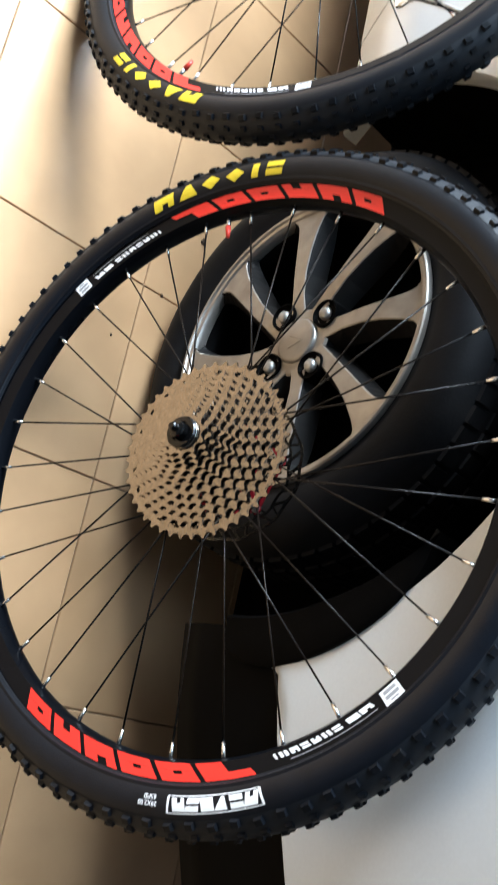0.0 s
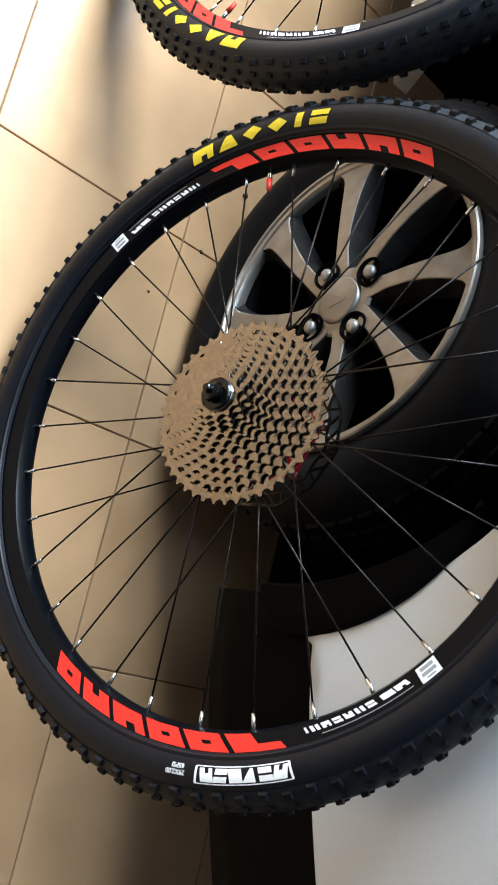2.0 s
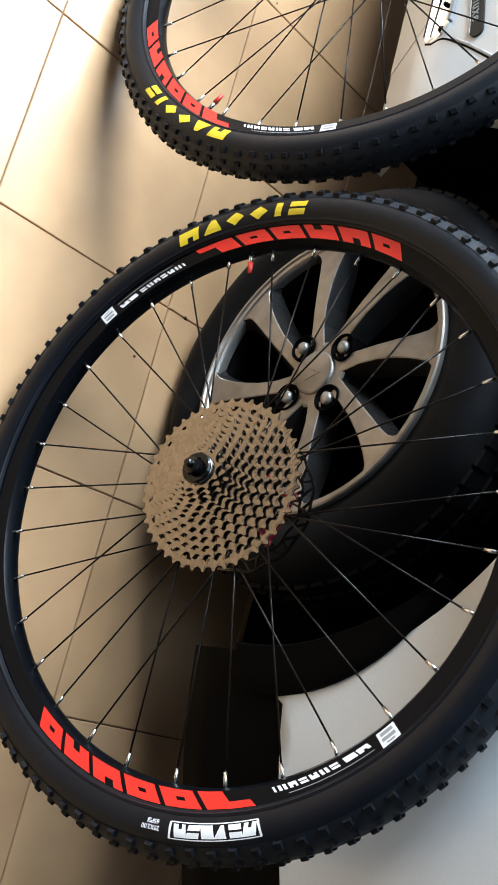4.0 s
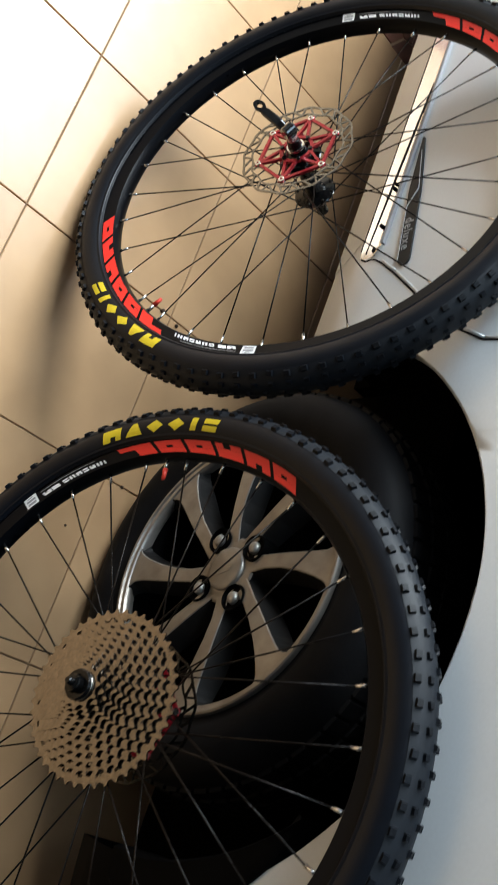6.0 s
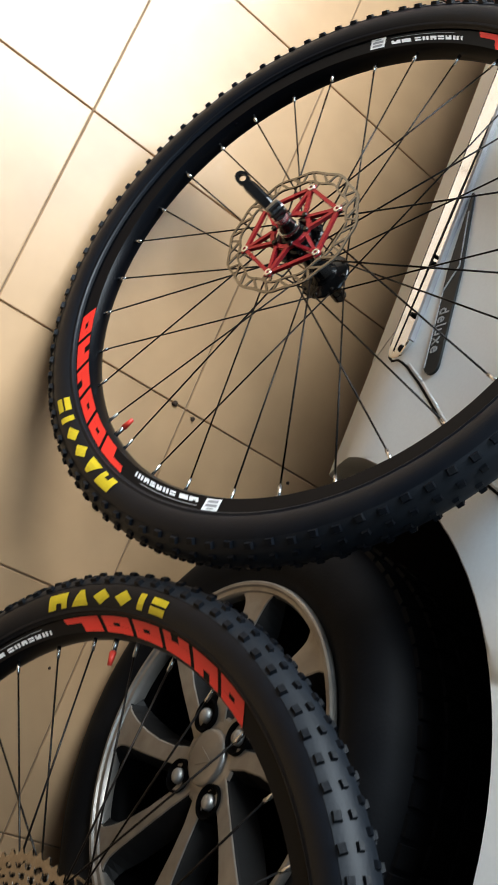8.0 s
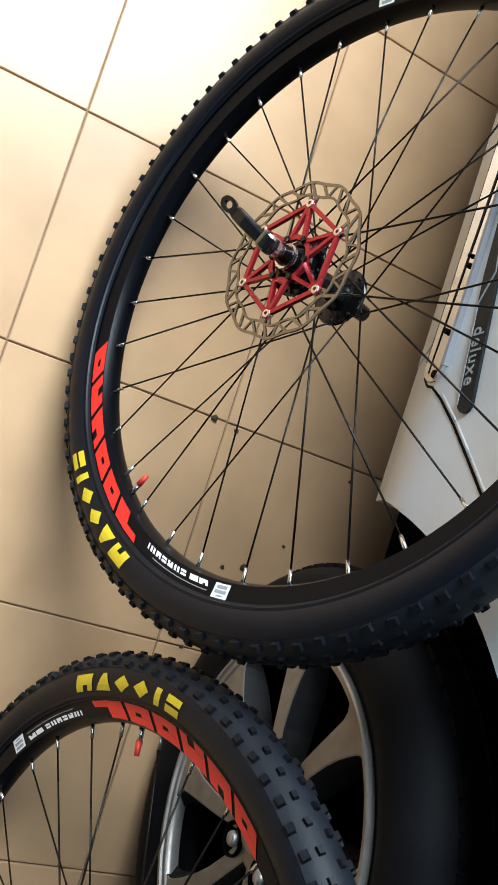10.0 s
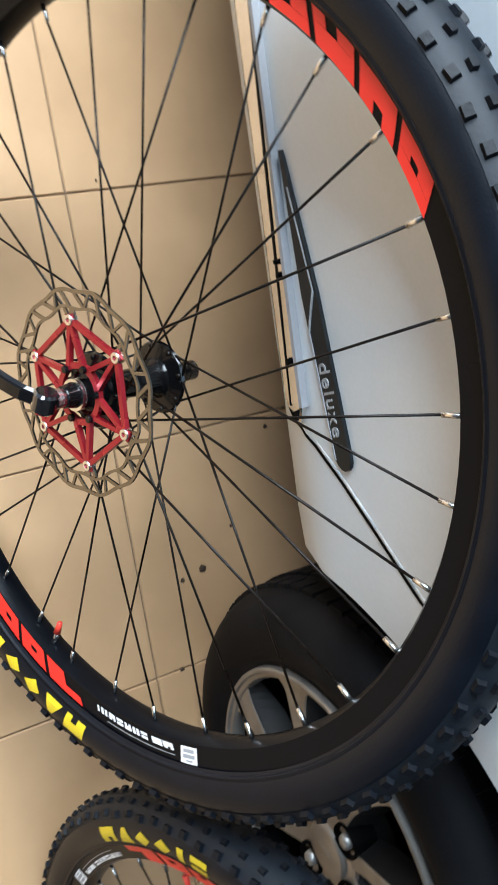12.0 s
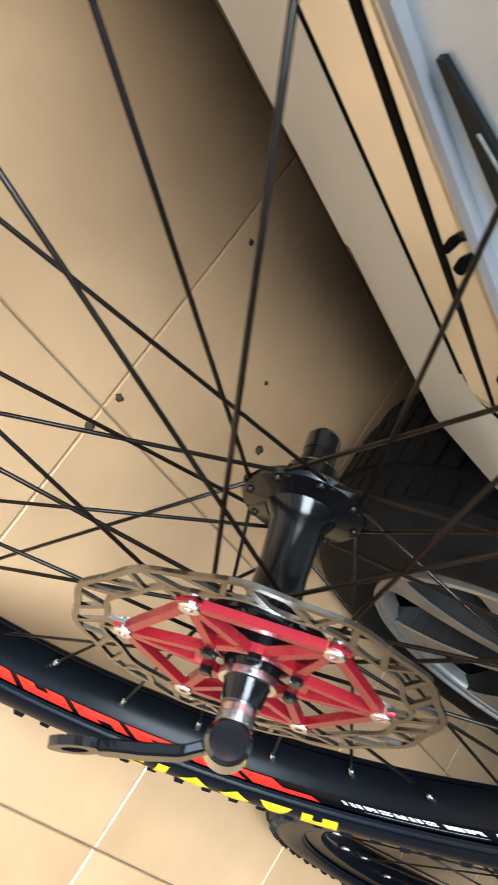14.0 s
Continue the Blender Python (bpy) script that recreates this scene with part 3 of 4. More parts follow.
def quick_release(w):
    bm = bmesh.new()
    lathe(bm, [(0.0, 0.062), (0.0072, 0.062), (0.0078, 0.066), (0.0078, 0.071), (0.0, 0.071)], 24)
    part("skewer_collar", bm, NIPPLE, w, "silver skewer collar")
    bm = bmesh.new()
    c = Matrix.Translation((0, 0.0, 0.0785))
    lathe(bm, [(0.0, -0.0085), (0.0078, -0.0085), (0.0095, -0.0065), (0.0095, 0.0065), (0.0078, 0.0085), (0.0, 0.0085)], 24)
    bmesh.ops.transform(bm, matrix=c @ Matrix.Rotation(radians(90), 4, "Y"), verts=bm.verts[:])
    head = part("quick_release_head", bm, GLOSS_HEAD, w, "gloss black quick-release cam head", smooth=False)
    bm = bmesh.new()
    # bent lever blade with an eye at its tip
    path = [(-0.004, 0.079, 0.0062), (-0.016, 0.0865, 0.0070), (-0.030, 0.0905, 0.0072), (-0.042, 0.0930, 0.0072), (-0.048, 0.0945, 0.0060)]
    rings = []
    for y, z, hw in path:
        rings.append([bm.verts.new((0.0005 * i + dx * hw + 0.001, y, z + dz)) for i, (dx, dz) in enumerate(((-1, -0.0022), (1, -0.0022), (0.8, 0.0024), (-0.8, 0.0024)))])
    for p, q in zip(rings, rings[1:]):
        for j in range(4):
            bm.faces.new((p[j], p[(j + 1) % 4], q[(j + 1) % 4], q[j]))
    bm.faces.new(rings[0][::-1])
    bm.faces.new(rings[-1])
    bmesh.ops.recalc_face_normals(bm, faces=bm.faces[:])
    part("quick_release_lever", bm, QR_BLACK, head, "black bent quick-release lever", bevel=0.001)
    bm = bmesh.new()
    lathe(bm, [(0.0040, -0.0020), (0.0080, -0.0020), (0.0080, 0.0020), (0.0040, 0.0020)], 20, closed=True)
    bmesh.ops.transform(bm, matrix=Matrix.Translation((0.001, -0.0565, 0.0965)) @ Matrix.Rotation(radians(-14), 4, "X") @ Matrix.Diagonal((0.9, 1.35, 1, 1)), verts=bm.verts[:])
    part("lever_eye", bm, QR_BLACK, head, "black ring at the lever tip")
    bm = bmesh.new()
    lathe(bm, [(0.0, -0.078), (0.0060, -0.078), (0.0085, -0.075), (0.0085, -0.066), (0.0, -0.066)], 20)
    part("skewer_nut", bm, QR_BLACK, w, "black skewer nut")


def frame_of(centre, axis, valve):
    z = Vector(axis).normalized()
    x = (Vector(valve) - z * Vector(valve).dot(z)).normalized()
    y = z.cross(x)
    return Matrix.Translation(centre) @ Matrix((x, y, z)).transposed().to_4x4()


bike_wheel(frame_of((0, 0, 0.3535), (0.01228, -0.96765, 0.25201), (-0.98278, -0.05815, -0.17539)), "black rear mountain bike wheel with silver cassette", True)
bike_wheel(frame_of((-0.7473, -0.0137, 0.3490), (-0.0179, -0.9420, 0.33512), (0.83997, -0.19598, -0.5060)), "black front mountain bike wheel with red disc rotor", False)


# ---- car ----
CY = 0.92  # middle of the car's width
HUB_X, HUB_Z, ARCH = -0.2165, 0.2855, 0.388
ARCH_X = -0.205
FRONT_X = HUB_X - 2.45
NOSE, TAIL = -3.28, 0.52
DOOR_END = -0.745
car = tagged(empty("car", Matrix.Translation((HUB_X, CY, 0.0))), "silver white hatchback parked on the tile floor", "car")


def car_part(name, bm, mat, parent=None, label="", smooth=False):
    bmesh.ops.translate(bm, vec=(-HUB_X, -CY, 0), verts=bm.verts[:])
    return part(name, bm, mat, parent or car, label, smooth)


def low_edge(x):
    """Height of the body's lower edge along the car."""
    for hx in (ARCH_X, FRONT_X):
        d = x - hx
        if -0.3705 < d < 0.385:
            half = 0.371 if d < 0 else 0.388
            arch = HUB_Z + 0.01 + ARCH * math.sqrt(max(0, 1 - (d / half) ** 2))
            return max(arch, 0.247)
    if x > HUB_X:
        return 0.384 + (x - 0.182) * 0.26
    if x < FRONT_X:
        return 0.24
    return 0.246 if x > DOOR_END or x < -1.8 else 0.404


def side_y(x, z):
    """Depth of the near side of the body."""
    y = 0.116
    if z < 0.40:
        y += (0.40 - z) * 0.30
    if z < 0.352:
        y += (0.352 - z) * 0.27
    y += 0.16 * max(0, z - 0.62) ** 2
    d = math.hypot(x - ARCH_X, z - HUB_Z - 0.01) - ARCH
    if 0 <= d < 0.05:
        y -= 0.0015 * (1 - d / 0.05) * min(1.0, max(0.0, (z - 0.42) / 0.14))
    if x > 0.2:
        y += 0.35 * (x - 0.2) ** 2 * 1.2
    if x < -2.9:
        y += 0.8 * (x + 2.9) ** 2
    return y


def side_panel(x0, x1, mirror, name, label, zlow=None, ztop=0.90):
    bm = bmesh.new()
    xs = set()
    n = int((x1 - x0) / 0.03) + 2
    for i in range(n + 1):
        xs.add(round(x0 + (x1 - x0) * i / n, 4))
    for hx in (ARCH_X, FRONT_X):
        for i in range(49):
            x = hx + (0.3849 if i < 25 else 0.3703) * math.cos(math.pi * i / 48)
            if x0 < x < x1:
                xs.add(round(x, 4))
    for x in (DOOR_END - 0.0005, DOOR_END + 0.0005):
        if x0 < x < x1:
            xs.add(x)
    for i in range(24):
        x = -0.700 + i * 0.008
        if x0 < x < x1:
            xs.add(round(x, 4))
    xs = sorted(xs)
    levels = [0.26, 0.28, 0.30, 0.325, 0.352, 0.375, 0.40, 0.42, 0.44, 0.46] + [0.49 + 0.03 * i for i in range(14)] + [ztop]
    cols = []
    for x in xs:
        lo = zlow if zlow is not None else low_edge(x)
        y0 = side_y(x, lo)
        pts = [(x, y0 + 0.030, lo + 0.003), (x, y0 + 0.004, lo), (x, side_y(x, lo + 0.004), lo + 0.004)]
        col = [bm.verts.new(p if not mirror else (p[0], 2 * CY - p[1], p[2])) for p in pts]
        for z in levels:
            if z > lo + 0.006:
                p = (x, side_y(x, z), z)
                col.append(bm.verts.new(p if not mirror else (p[0], 2 * CY - p[1], p[2])))
            else:
                col.append(col[2])
        cols.append(col)
    for p, q in zip(cols, cols[1:]):
        for j in range(len(p) - 1):
            f = []
            for v in (p[j], q[j], q[j + 1], p[j + 1]):
                if v not in f:
                    f.append(v)
            if len(f) > 2:
                bm.faces.new(f if not mirror else f[::-1])
    ob = car_part(name, bm, PAINT, label=label, smooth=True)
    ob.modifiers.new("edge", "EDGE_SPLIT").split_angle = radians(40)
    return ob


side_panel(-1.80, TAIL, False, "body_side", "silver white door, rear quarter and bumper with wheel arch")
side_panel(NOSE, -1.805, False, "front_wing", "silver white front wing and door")
side_panel(NOSE, TAIL, True, "far_side", "silver white far side of the car")

# sill under the door
bm = bmesh.new()
xs = [-1.80, -1.3, -0.95, -0.80, DOOR_END + 0.001]
prof = [(0.24, 0.241), (0.196, 0.241), (0.190, 0.246), (0.1308, 0.3500), (0.138, 0.3525), (0.20, 0.3525)]
rows_ = [[bm.verts.new((x, y, z - (0.015 * max(0, (-0.75 - x)) if z < 0.31 else 0))) for y, z in prof] for x in xs]
for p, q in zip(rows_, rows_[1:]):
    for j in range(len(prof) - 1):
        bm.faces.new((p[j], q[j], q[j + 1], p[j + 1]))
bmesh.ops.recalc_face_normals(bm, faces=bm.faces[:])
car_part("sill", bm, PAINT, label="painted door sill")
# lower door moulding with a slanting underside
bm = bmesh.new()
prof = [(0.152, 0.3570), (0.1315, 0.3570), (0.1195, 0.398), (0.1165, 0.403), (0.1165, 0.4075), (0.13, 0.408)]
rows_ = []
for x, k, sink in ((-1.80, 1, 0), (-1.3, 1, 0), (-0.95, 1, 0), (-0.75, 1, 0), (-0.712, 1, 0), (-0.704, 0.92, 0), (-0.698, 0.75, 0.0005), (-0.694, 0.52, 0.002), (-0.692, 0.30, 0.010)):
    rows_.append([bm.verts.new((x, y - 0.005 + sink, 0.386 + (z - 0.386) * k)) for y, z in prof])
for p, q in zip(rows_, rows_[1:]):
    for j in range(len(prof) - 1):
        bm.faces.new((p[j], q[j], q[j + 1], p[j + 1]))
bmesh.ops.recalc_face_normals(bm, faces=bm.faces[:])
mould = car_part("door_moulding", bm, CHROME, label="polished metal lower door moulding")
bm = bmesh.new()
box(bm, -1.78, -0.708, 0.1095, 0.1165, 0.4050, 0.4095)
car_part("trim_strip", bm, GREY_DECAL, mould, "grey trim strip along the moulding")
bm = bmesh.new()
box(bm, -1.80, -0.72, 0.1295, 0.19, 0.3512, 0.3565)
# slanting gap across the moulding, widest in its middle
gap = bmesh.new()
rows_ = []
for i in range(13):
    u = i / 12
    x, zc, h = -1.03 + 0.325 * u, 0.3985 - 0.0275 * u, 0.0006 + 0.0022 * math.sin(math.pi * u ** 0.8)
    rows_.append([gap.verts.new((x, 0.1265 - (z - 0.357) * 0.293 + d, z)) for z, d in ((zc - h, 0.003), (zc - h, -0.0007), (zc + h, -0.0007), (zc + h, 0.003))])
for p, q in zip(rows_, rows_[1:]):
    for j in range(3):
        gap.faces.new((p[j], q[j], q[j + 1], p[j + 1]))
bmesh.ops.recalc_face_normals(gap, faces=gap.faces[:])
car_part("moulding_gap", gap, BLACK_PLASTIC_AND_SHADE, mould, "black slanting gap in the moulding")
path = [(-0.752, 0.3540), (-0.716, 0.3550), (-0.701, 0.3610), (-0.692, 0.374), (-0.6885, 0.390), (-0.6835, 0.400), (-0.676, 0.412), (-0.650, 0.444), (-0.615, 0.482), (-0.577, 0.522), (-0.545, 0.560), (-0.515, 0.615), (-0.50, 0.70), (-0.50, 0.895)]
for (xa, za), (xb, zb) in zip(path, path[1:]):
    rod(bm, (xa, side_y(xa, za) + 0.0004, za), (xb, side_y(xb, zb) + 0.0004, zb), 0.0016, 8)
edge = bmesh.new()
fold = [(x - 0.0030, z + 0.0024) for x, z in path[6:]]
for (xa, za), (xb, zb) in zip(fold, fold[1:]):
    rod(edge, (xa, side_y(xa, za) + 0.0010, za), (xb, side_y(xb, zb) + 0.0010, zb), 0.0019, 10)
car_part("door_edge", edge, PAINT, label="rolled painted edge of the door", smooth=True)
car_part("door_gap_seal", bm, BLACK_PLASTIC_AND_SHADE, label="black rubber seal in the door gap")

# dark badge plate with a worn word
bm = bmesh.new()
slant = 0.155
outline = []
L0, L1, Hh = -0.908, -0.660, 0.0105
for i in range(9):
    t = math.pi / 2 - math.pi * i / 8
    outline.append((L1 - 0.012 + 0.012 * math.cos(t), Hh * math.sin(t)))
outline += [(-0.80, -Hh), (L0, -0.0015), (L0, 0.0015), (-0.80, Hh)]
a = [bm.verts.new((x, 0.1128, 0.436 + z + slant * (x + 0.786))) for x, z in outline]
b = [bm.verts.new((x, 0.1165, 0.436 + z + slant * (x + 0.786))) for x, z in outline]
bm.faces.new(a)
for i in range(len(a)):
    bm.faces.new((a[i], a[(i + 1) % len(a)], b[(i + 1) % len(a)], b[i]))
bmesh.ops.recalc_face_normals(bm, faces=bm.faces[:])
badge = car_part("badge_plate", bm, DARK_GREY, label="dark grey oval-ended plate on the door")
for xa, za, xb, zb, wd in ((-0.770, -0.0090, -0.800, 0.0070, 0.0012), (-0.800, 0.0070, -0.880, 0.0008, 0.0008), (-0.668, -0.0092, -0.770, -0.0092, 0.0008)):
    bm = bmesh.new()
    rod(bm, (xa, 0.1127, 0.436 + za + slant * (xa + 0.786)), (xb, 0.1127, 0.436 + zb + slant * (xb + 0.786)), wd, 6)
    car_part("badge_line", bm, BADGE_PRINT, badge, "thin pale line on the plate")
cu = bpy.data.curves.new("badge_word", "FONT")
cu.body, cu.size, cu.align_x, cu.align_y, cu.extrude, cu.space_character, cu.offset = "deluxe", 0.0195, "CENTER", "CENTER", 0.0004, 1.15, 0.0001
word = new("badge_word_curve", cu)
me = bpy.data.meshes.new_from_object(word.evaluated_get(bpy.context.evaluated_depsgraph_get()))
bpy.data.objects.remove(word)
me.materials.clear()
me.materials.append(BADGE_PRINT)
word = new("badge_word", me)
word.parent = badge
word["label"] = "pale worn raised lettering on the plate"
word.matrix_local = Matrix.Translation((-0.716 - HUB_X, 0.1124 - CY, 0.436 + slant * 0.070)) @ Matrix.Rotation(-math.atan(slant), 4, "Y") @ Matrix.Rotation(radians(90), 4, "X")
for x, z, r in ((-0.745, 0.3935, 0.0042), (-0.700, 0.3960, 0.0062), (-0.815, 0.3945, 0.0040), (-0.826, 0.3925, 0.0030)):
    bm = bmesh.new()
    rod(bm, (x, 0.1220, z), (x, 0.1115, z - 0.0015), r, 12, r * 0.65)
    car_part("trim_clip", bm, BLACK_PLASTIC_AND_SHADE, mould, "small black clip on the moulding")

# top, greenhouse and underside
bm = bmesh.new()
st = [(NOSE, 0.70, 0.30), (NOSE + 0.12, 0.80, 0.16), (-2.9, 0.88, 0.13), (-2.35, 0.935, 0.125), (-1.9, 0.90, 0.13), (TAIL - 0.1, 0.90, 0.13), (TAIL, 0.89, 0.19)]
rows_ = [[bm.verts.new((x, CY + (CY - y) * s, z + 0.02 * (1 - s * s))) for s in (-1, -0.5, 0, 0.5, 1)] for x, z, y in st]
for p, q in zip(rows_, rows_[1:]):
    for j in range(4):
        bm.faces.new((p[j], p[j + 1], q[j + 1], q[j]))
bmesh.ops.recalc_face_normals(bm, faces=bm.faces[:])
car_part("bonnet", bm, PAINT, label="silver white bonnet and belt line", smooth=True)
bm = bmesh.new()
for x0, x1, za, zb in ((NOSE - 0.02, NOSE + 0.02, 0.24, 0.72), (TAIL - 0.02, TAIL + 0.02, 0.46, 0.90)):
    box(bm, x0, x1, 0.30, 2 * CY - 0.30, za, zb)
car_part("fascia", bm, PAINT, label="silver white end fascia")
bm = bmesh.new()
lo = [(-2.15, 0.20, 0.915), (TAIL - 0.06, 0.20, 0.905), (TAIL - 0.06, 2 * CY - 0.20, 0.905), (-2.15, 2 * CY - 0.20, 0.915)]
hi = [(-1.45, 0.34, 1.42), (TAIL - 0.30, 0.34, 1.44), (TAIL - 0.30, 2 * CY - 0.34, 1.44), (-1.45, 2 * CY - 0.34, 1.42)]
va, vb = [bm.verts.new(p) for p in lo], [bm.verts.new(p) for p in hi]
for i in range(4):
    bm.faces.new((va[i], va[(i + 1) % 4], vb[(i + 1) % 4], vb[i]))
car_part("window_glass", bm, GLASS_DARK, label="dark tinted car windows")
bm = bmesh.new()
box(bm, -1.48, TAIL - 0.27, 0.32, 2 * CY - 0.32, 1.425, 1.475)
for p, q in zip(lo, hi):
    rod(bm, p, q, 0.03, 8)
car_part("roof", bm, PAINT, label="silver white roof and pillars")
# near-black blocks added to deepen shade under the car and stop light
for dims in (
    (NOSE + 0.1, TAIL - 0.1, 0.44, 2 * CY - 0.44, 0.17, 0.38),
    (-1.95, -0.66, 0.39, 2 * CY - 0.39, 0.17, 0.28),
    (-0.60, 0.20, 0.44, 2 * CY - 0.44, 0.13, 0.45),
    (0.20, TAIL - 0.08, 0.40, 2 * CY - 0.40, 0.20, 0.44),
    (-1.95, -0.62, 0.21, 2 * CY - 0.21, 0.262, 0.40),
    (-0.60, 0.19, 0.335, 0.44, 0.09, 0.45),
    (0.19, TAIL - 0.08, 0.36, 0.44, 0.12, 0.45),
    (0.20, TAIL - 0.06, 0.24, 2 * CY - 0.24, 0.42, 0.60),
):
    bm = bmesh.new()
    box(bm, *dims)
    car_part("underbody_panel", bm, UNDER, label="underbody block, near black to carry the shade below the car")

# black lower bumper under the painted one
bm = bmesh.new()
rows_ = []
for i in range(9):
    x = 0.150 + (TAIL - 0.035 - 0.150) * i / 8
    low = 0.390 + (x - 0.182) * 0.26
    y0 = side_y(x, low)
    rows_.append([bm.verts.new((x, y, z)) for y, z in ((y0 + 0.006, low + 0.01), (y0 + 0.009, low - 0.015), (y0 + 0.013, low - 0.070), (y0 + 0.020, low - 0.140), (y0 + 0.036, low - 0.190), (y0 + 0.30, low - 0.200))])
for p, q in zip(rows_, rows_[1:]):
    for j in range(5):
        bm.faces.new((p[j], q[j], q[j + 1], p[j + 1]))
bmesh.ops.recalc_face_normals(bm, faces=bm.faces[:])
car_part("lower_bumper", bm, BLACK_PLASTIC_AND_SHADE, label="black plastic lower bumper", smooth=True)

# wheel housings, coloured near black for the shade inside the arches
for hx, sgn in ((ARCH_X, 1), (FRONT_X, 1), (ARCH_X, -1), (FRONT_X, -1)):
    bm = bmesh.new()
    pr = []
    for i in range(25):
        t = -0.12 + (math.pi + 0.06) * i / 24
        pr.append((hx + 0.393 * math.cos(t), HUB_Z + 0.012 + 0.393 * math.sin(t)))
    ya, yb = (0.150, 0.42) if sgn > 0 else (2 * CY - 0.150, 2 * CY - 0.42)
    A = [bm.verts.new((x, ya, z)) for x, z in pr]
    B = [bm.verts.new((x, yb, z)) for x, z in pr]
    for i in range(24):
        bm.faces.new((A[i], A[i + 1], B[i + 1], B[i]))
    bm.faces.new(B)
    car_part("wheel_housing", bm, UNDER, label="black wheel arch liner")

# mud flap behind the rear wheel: a curved band along the arch, pointed below
bm = bmesh.new()
edges = []
for i in range(21):
    u = i / 20
    t = radians(3.5 + 43.5 * u)
    ri = 0.357 + 0.030 * u
    ro = ri + 0.055 * math.sin(math.pi * min(1.0, 0.06 + u * 0.98) ** 0.62) ** 0.55
    edges.append([(HUB_X + r * math.cos(t), HUB_Z - 0.006 + r * math.sin(t)) for r in (ri, ri + 0.004, (ri + ro) / 2, ro - 0.004, ro)])
rows_ = []
for line in edges:
    row = []
    for (x, z), lift in zip(line, (0.000, 0.007, 0.004, 0.003, 0.000)):
        row.append(bm.verts.new((x, 0.111 - lift + 0.09 * max(0, 0.45 - z), z)))
    x, z = line[-1]
    row.append(bm.verts.new((x, 0.160 + 0.09 * max(0, 0.45 - z), z)))
    x, z = line[0]
    row.append(bm.verts.new((x, 0.185 + 0.09 * max(0, 0.45 - z), z)))
    rows_.append(row)
for p, q in zip(rows_, rows_[1:]):
    for j in range(7):
        bm.faces.new((p[j], q[j], q[(j + 1) % 7], p[(j + 1) % 7]))
bm.faces.new(rows_[0])
bm.faces.new(rows_[-1])
bmesh.ops.recalc_face_normals(bm, faces=bm.faces[:])
flap = car_part("mud_flap", bm, BLACK_PLASTIC_AND_SHADE, label="black plastic mud flap behind the wheel", smooth=True)
flap.modifiers.new("edge", "EDGE_SPLIT").split_angle = radians(35)


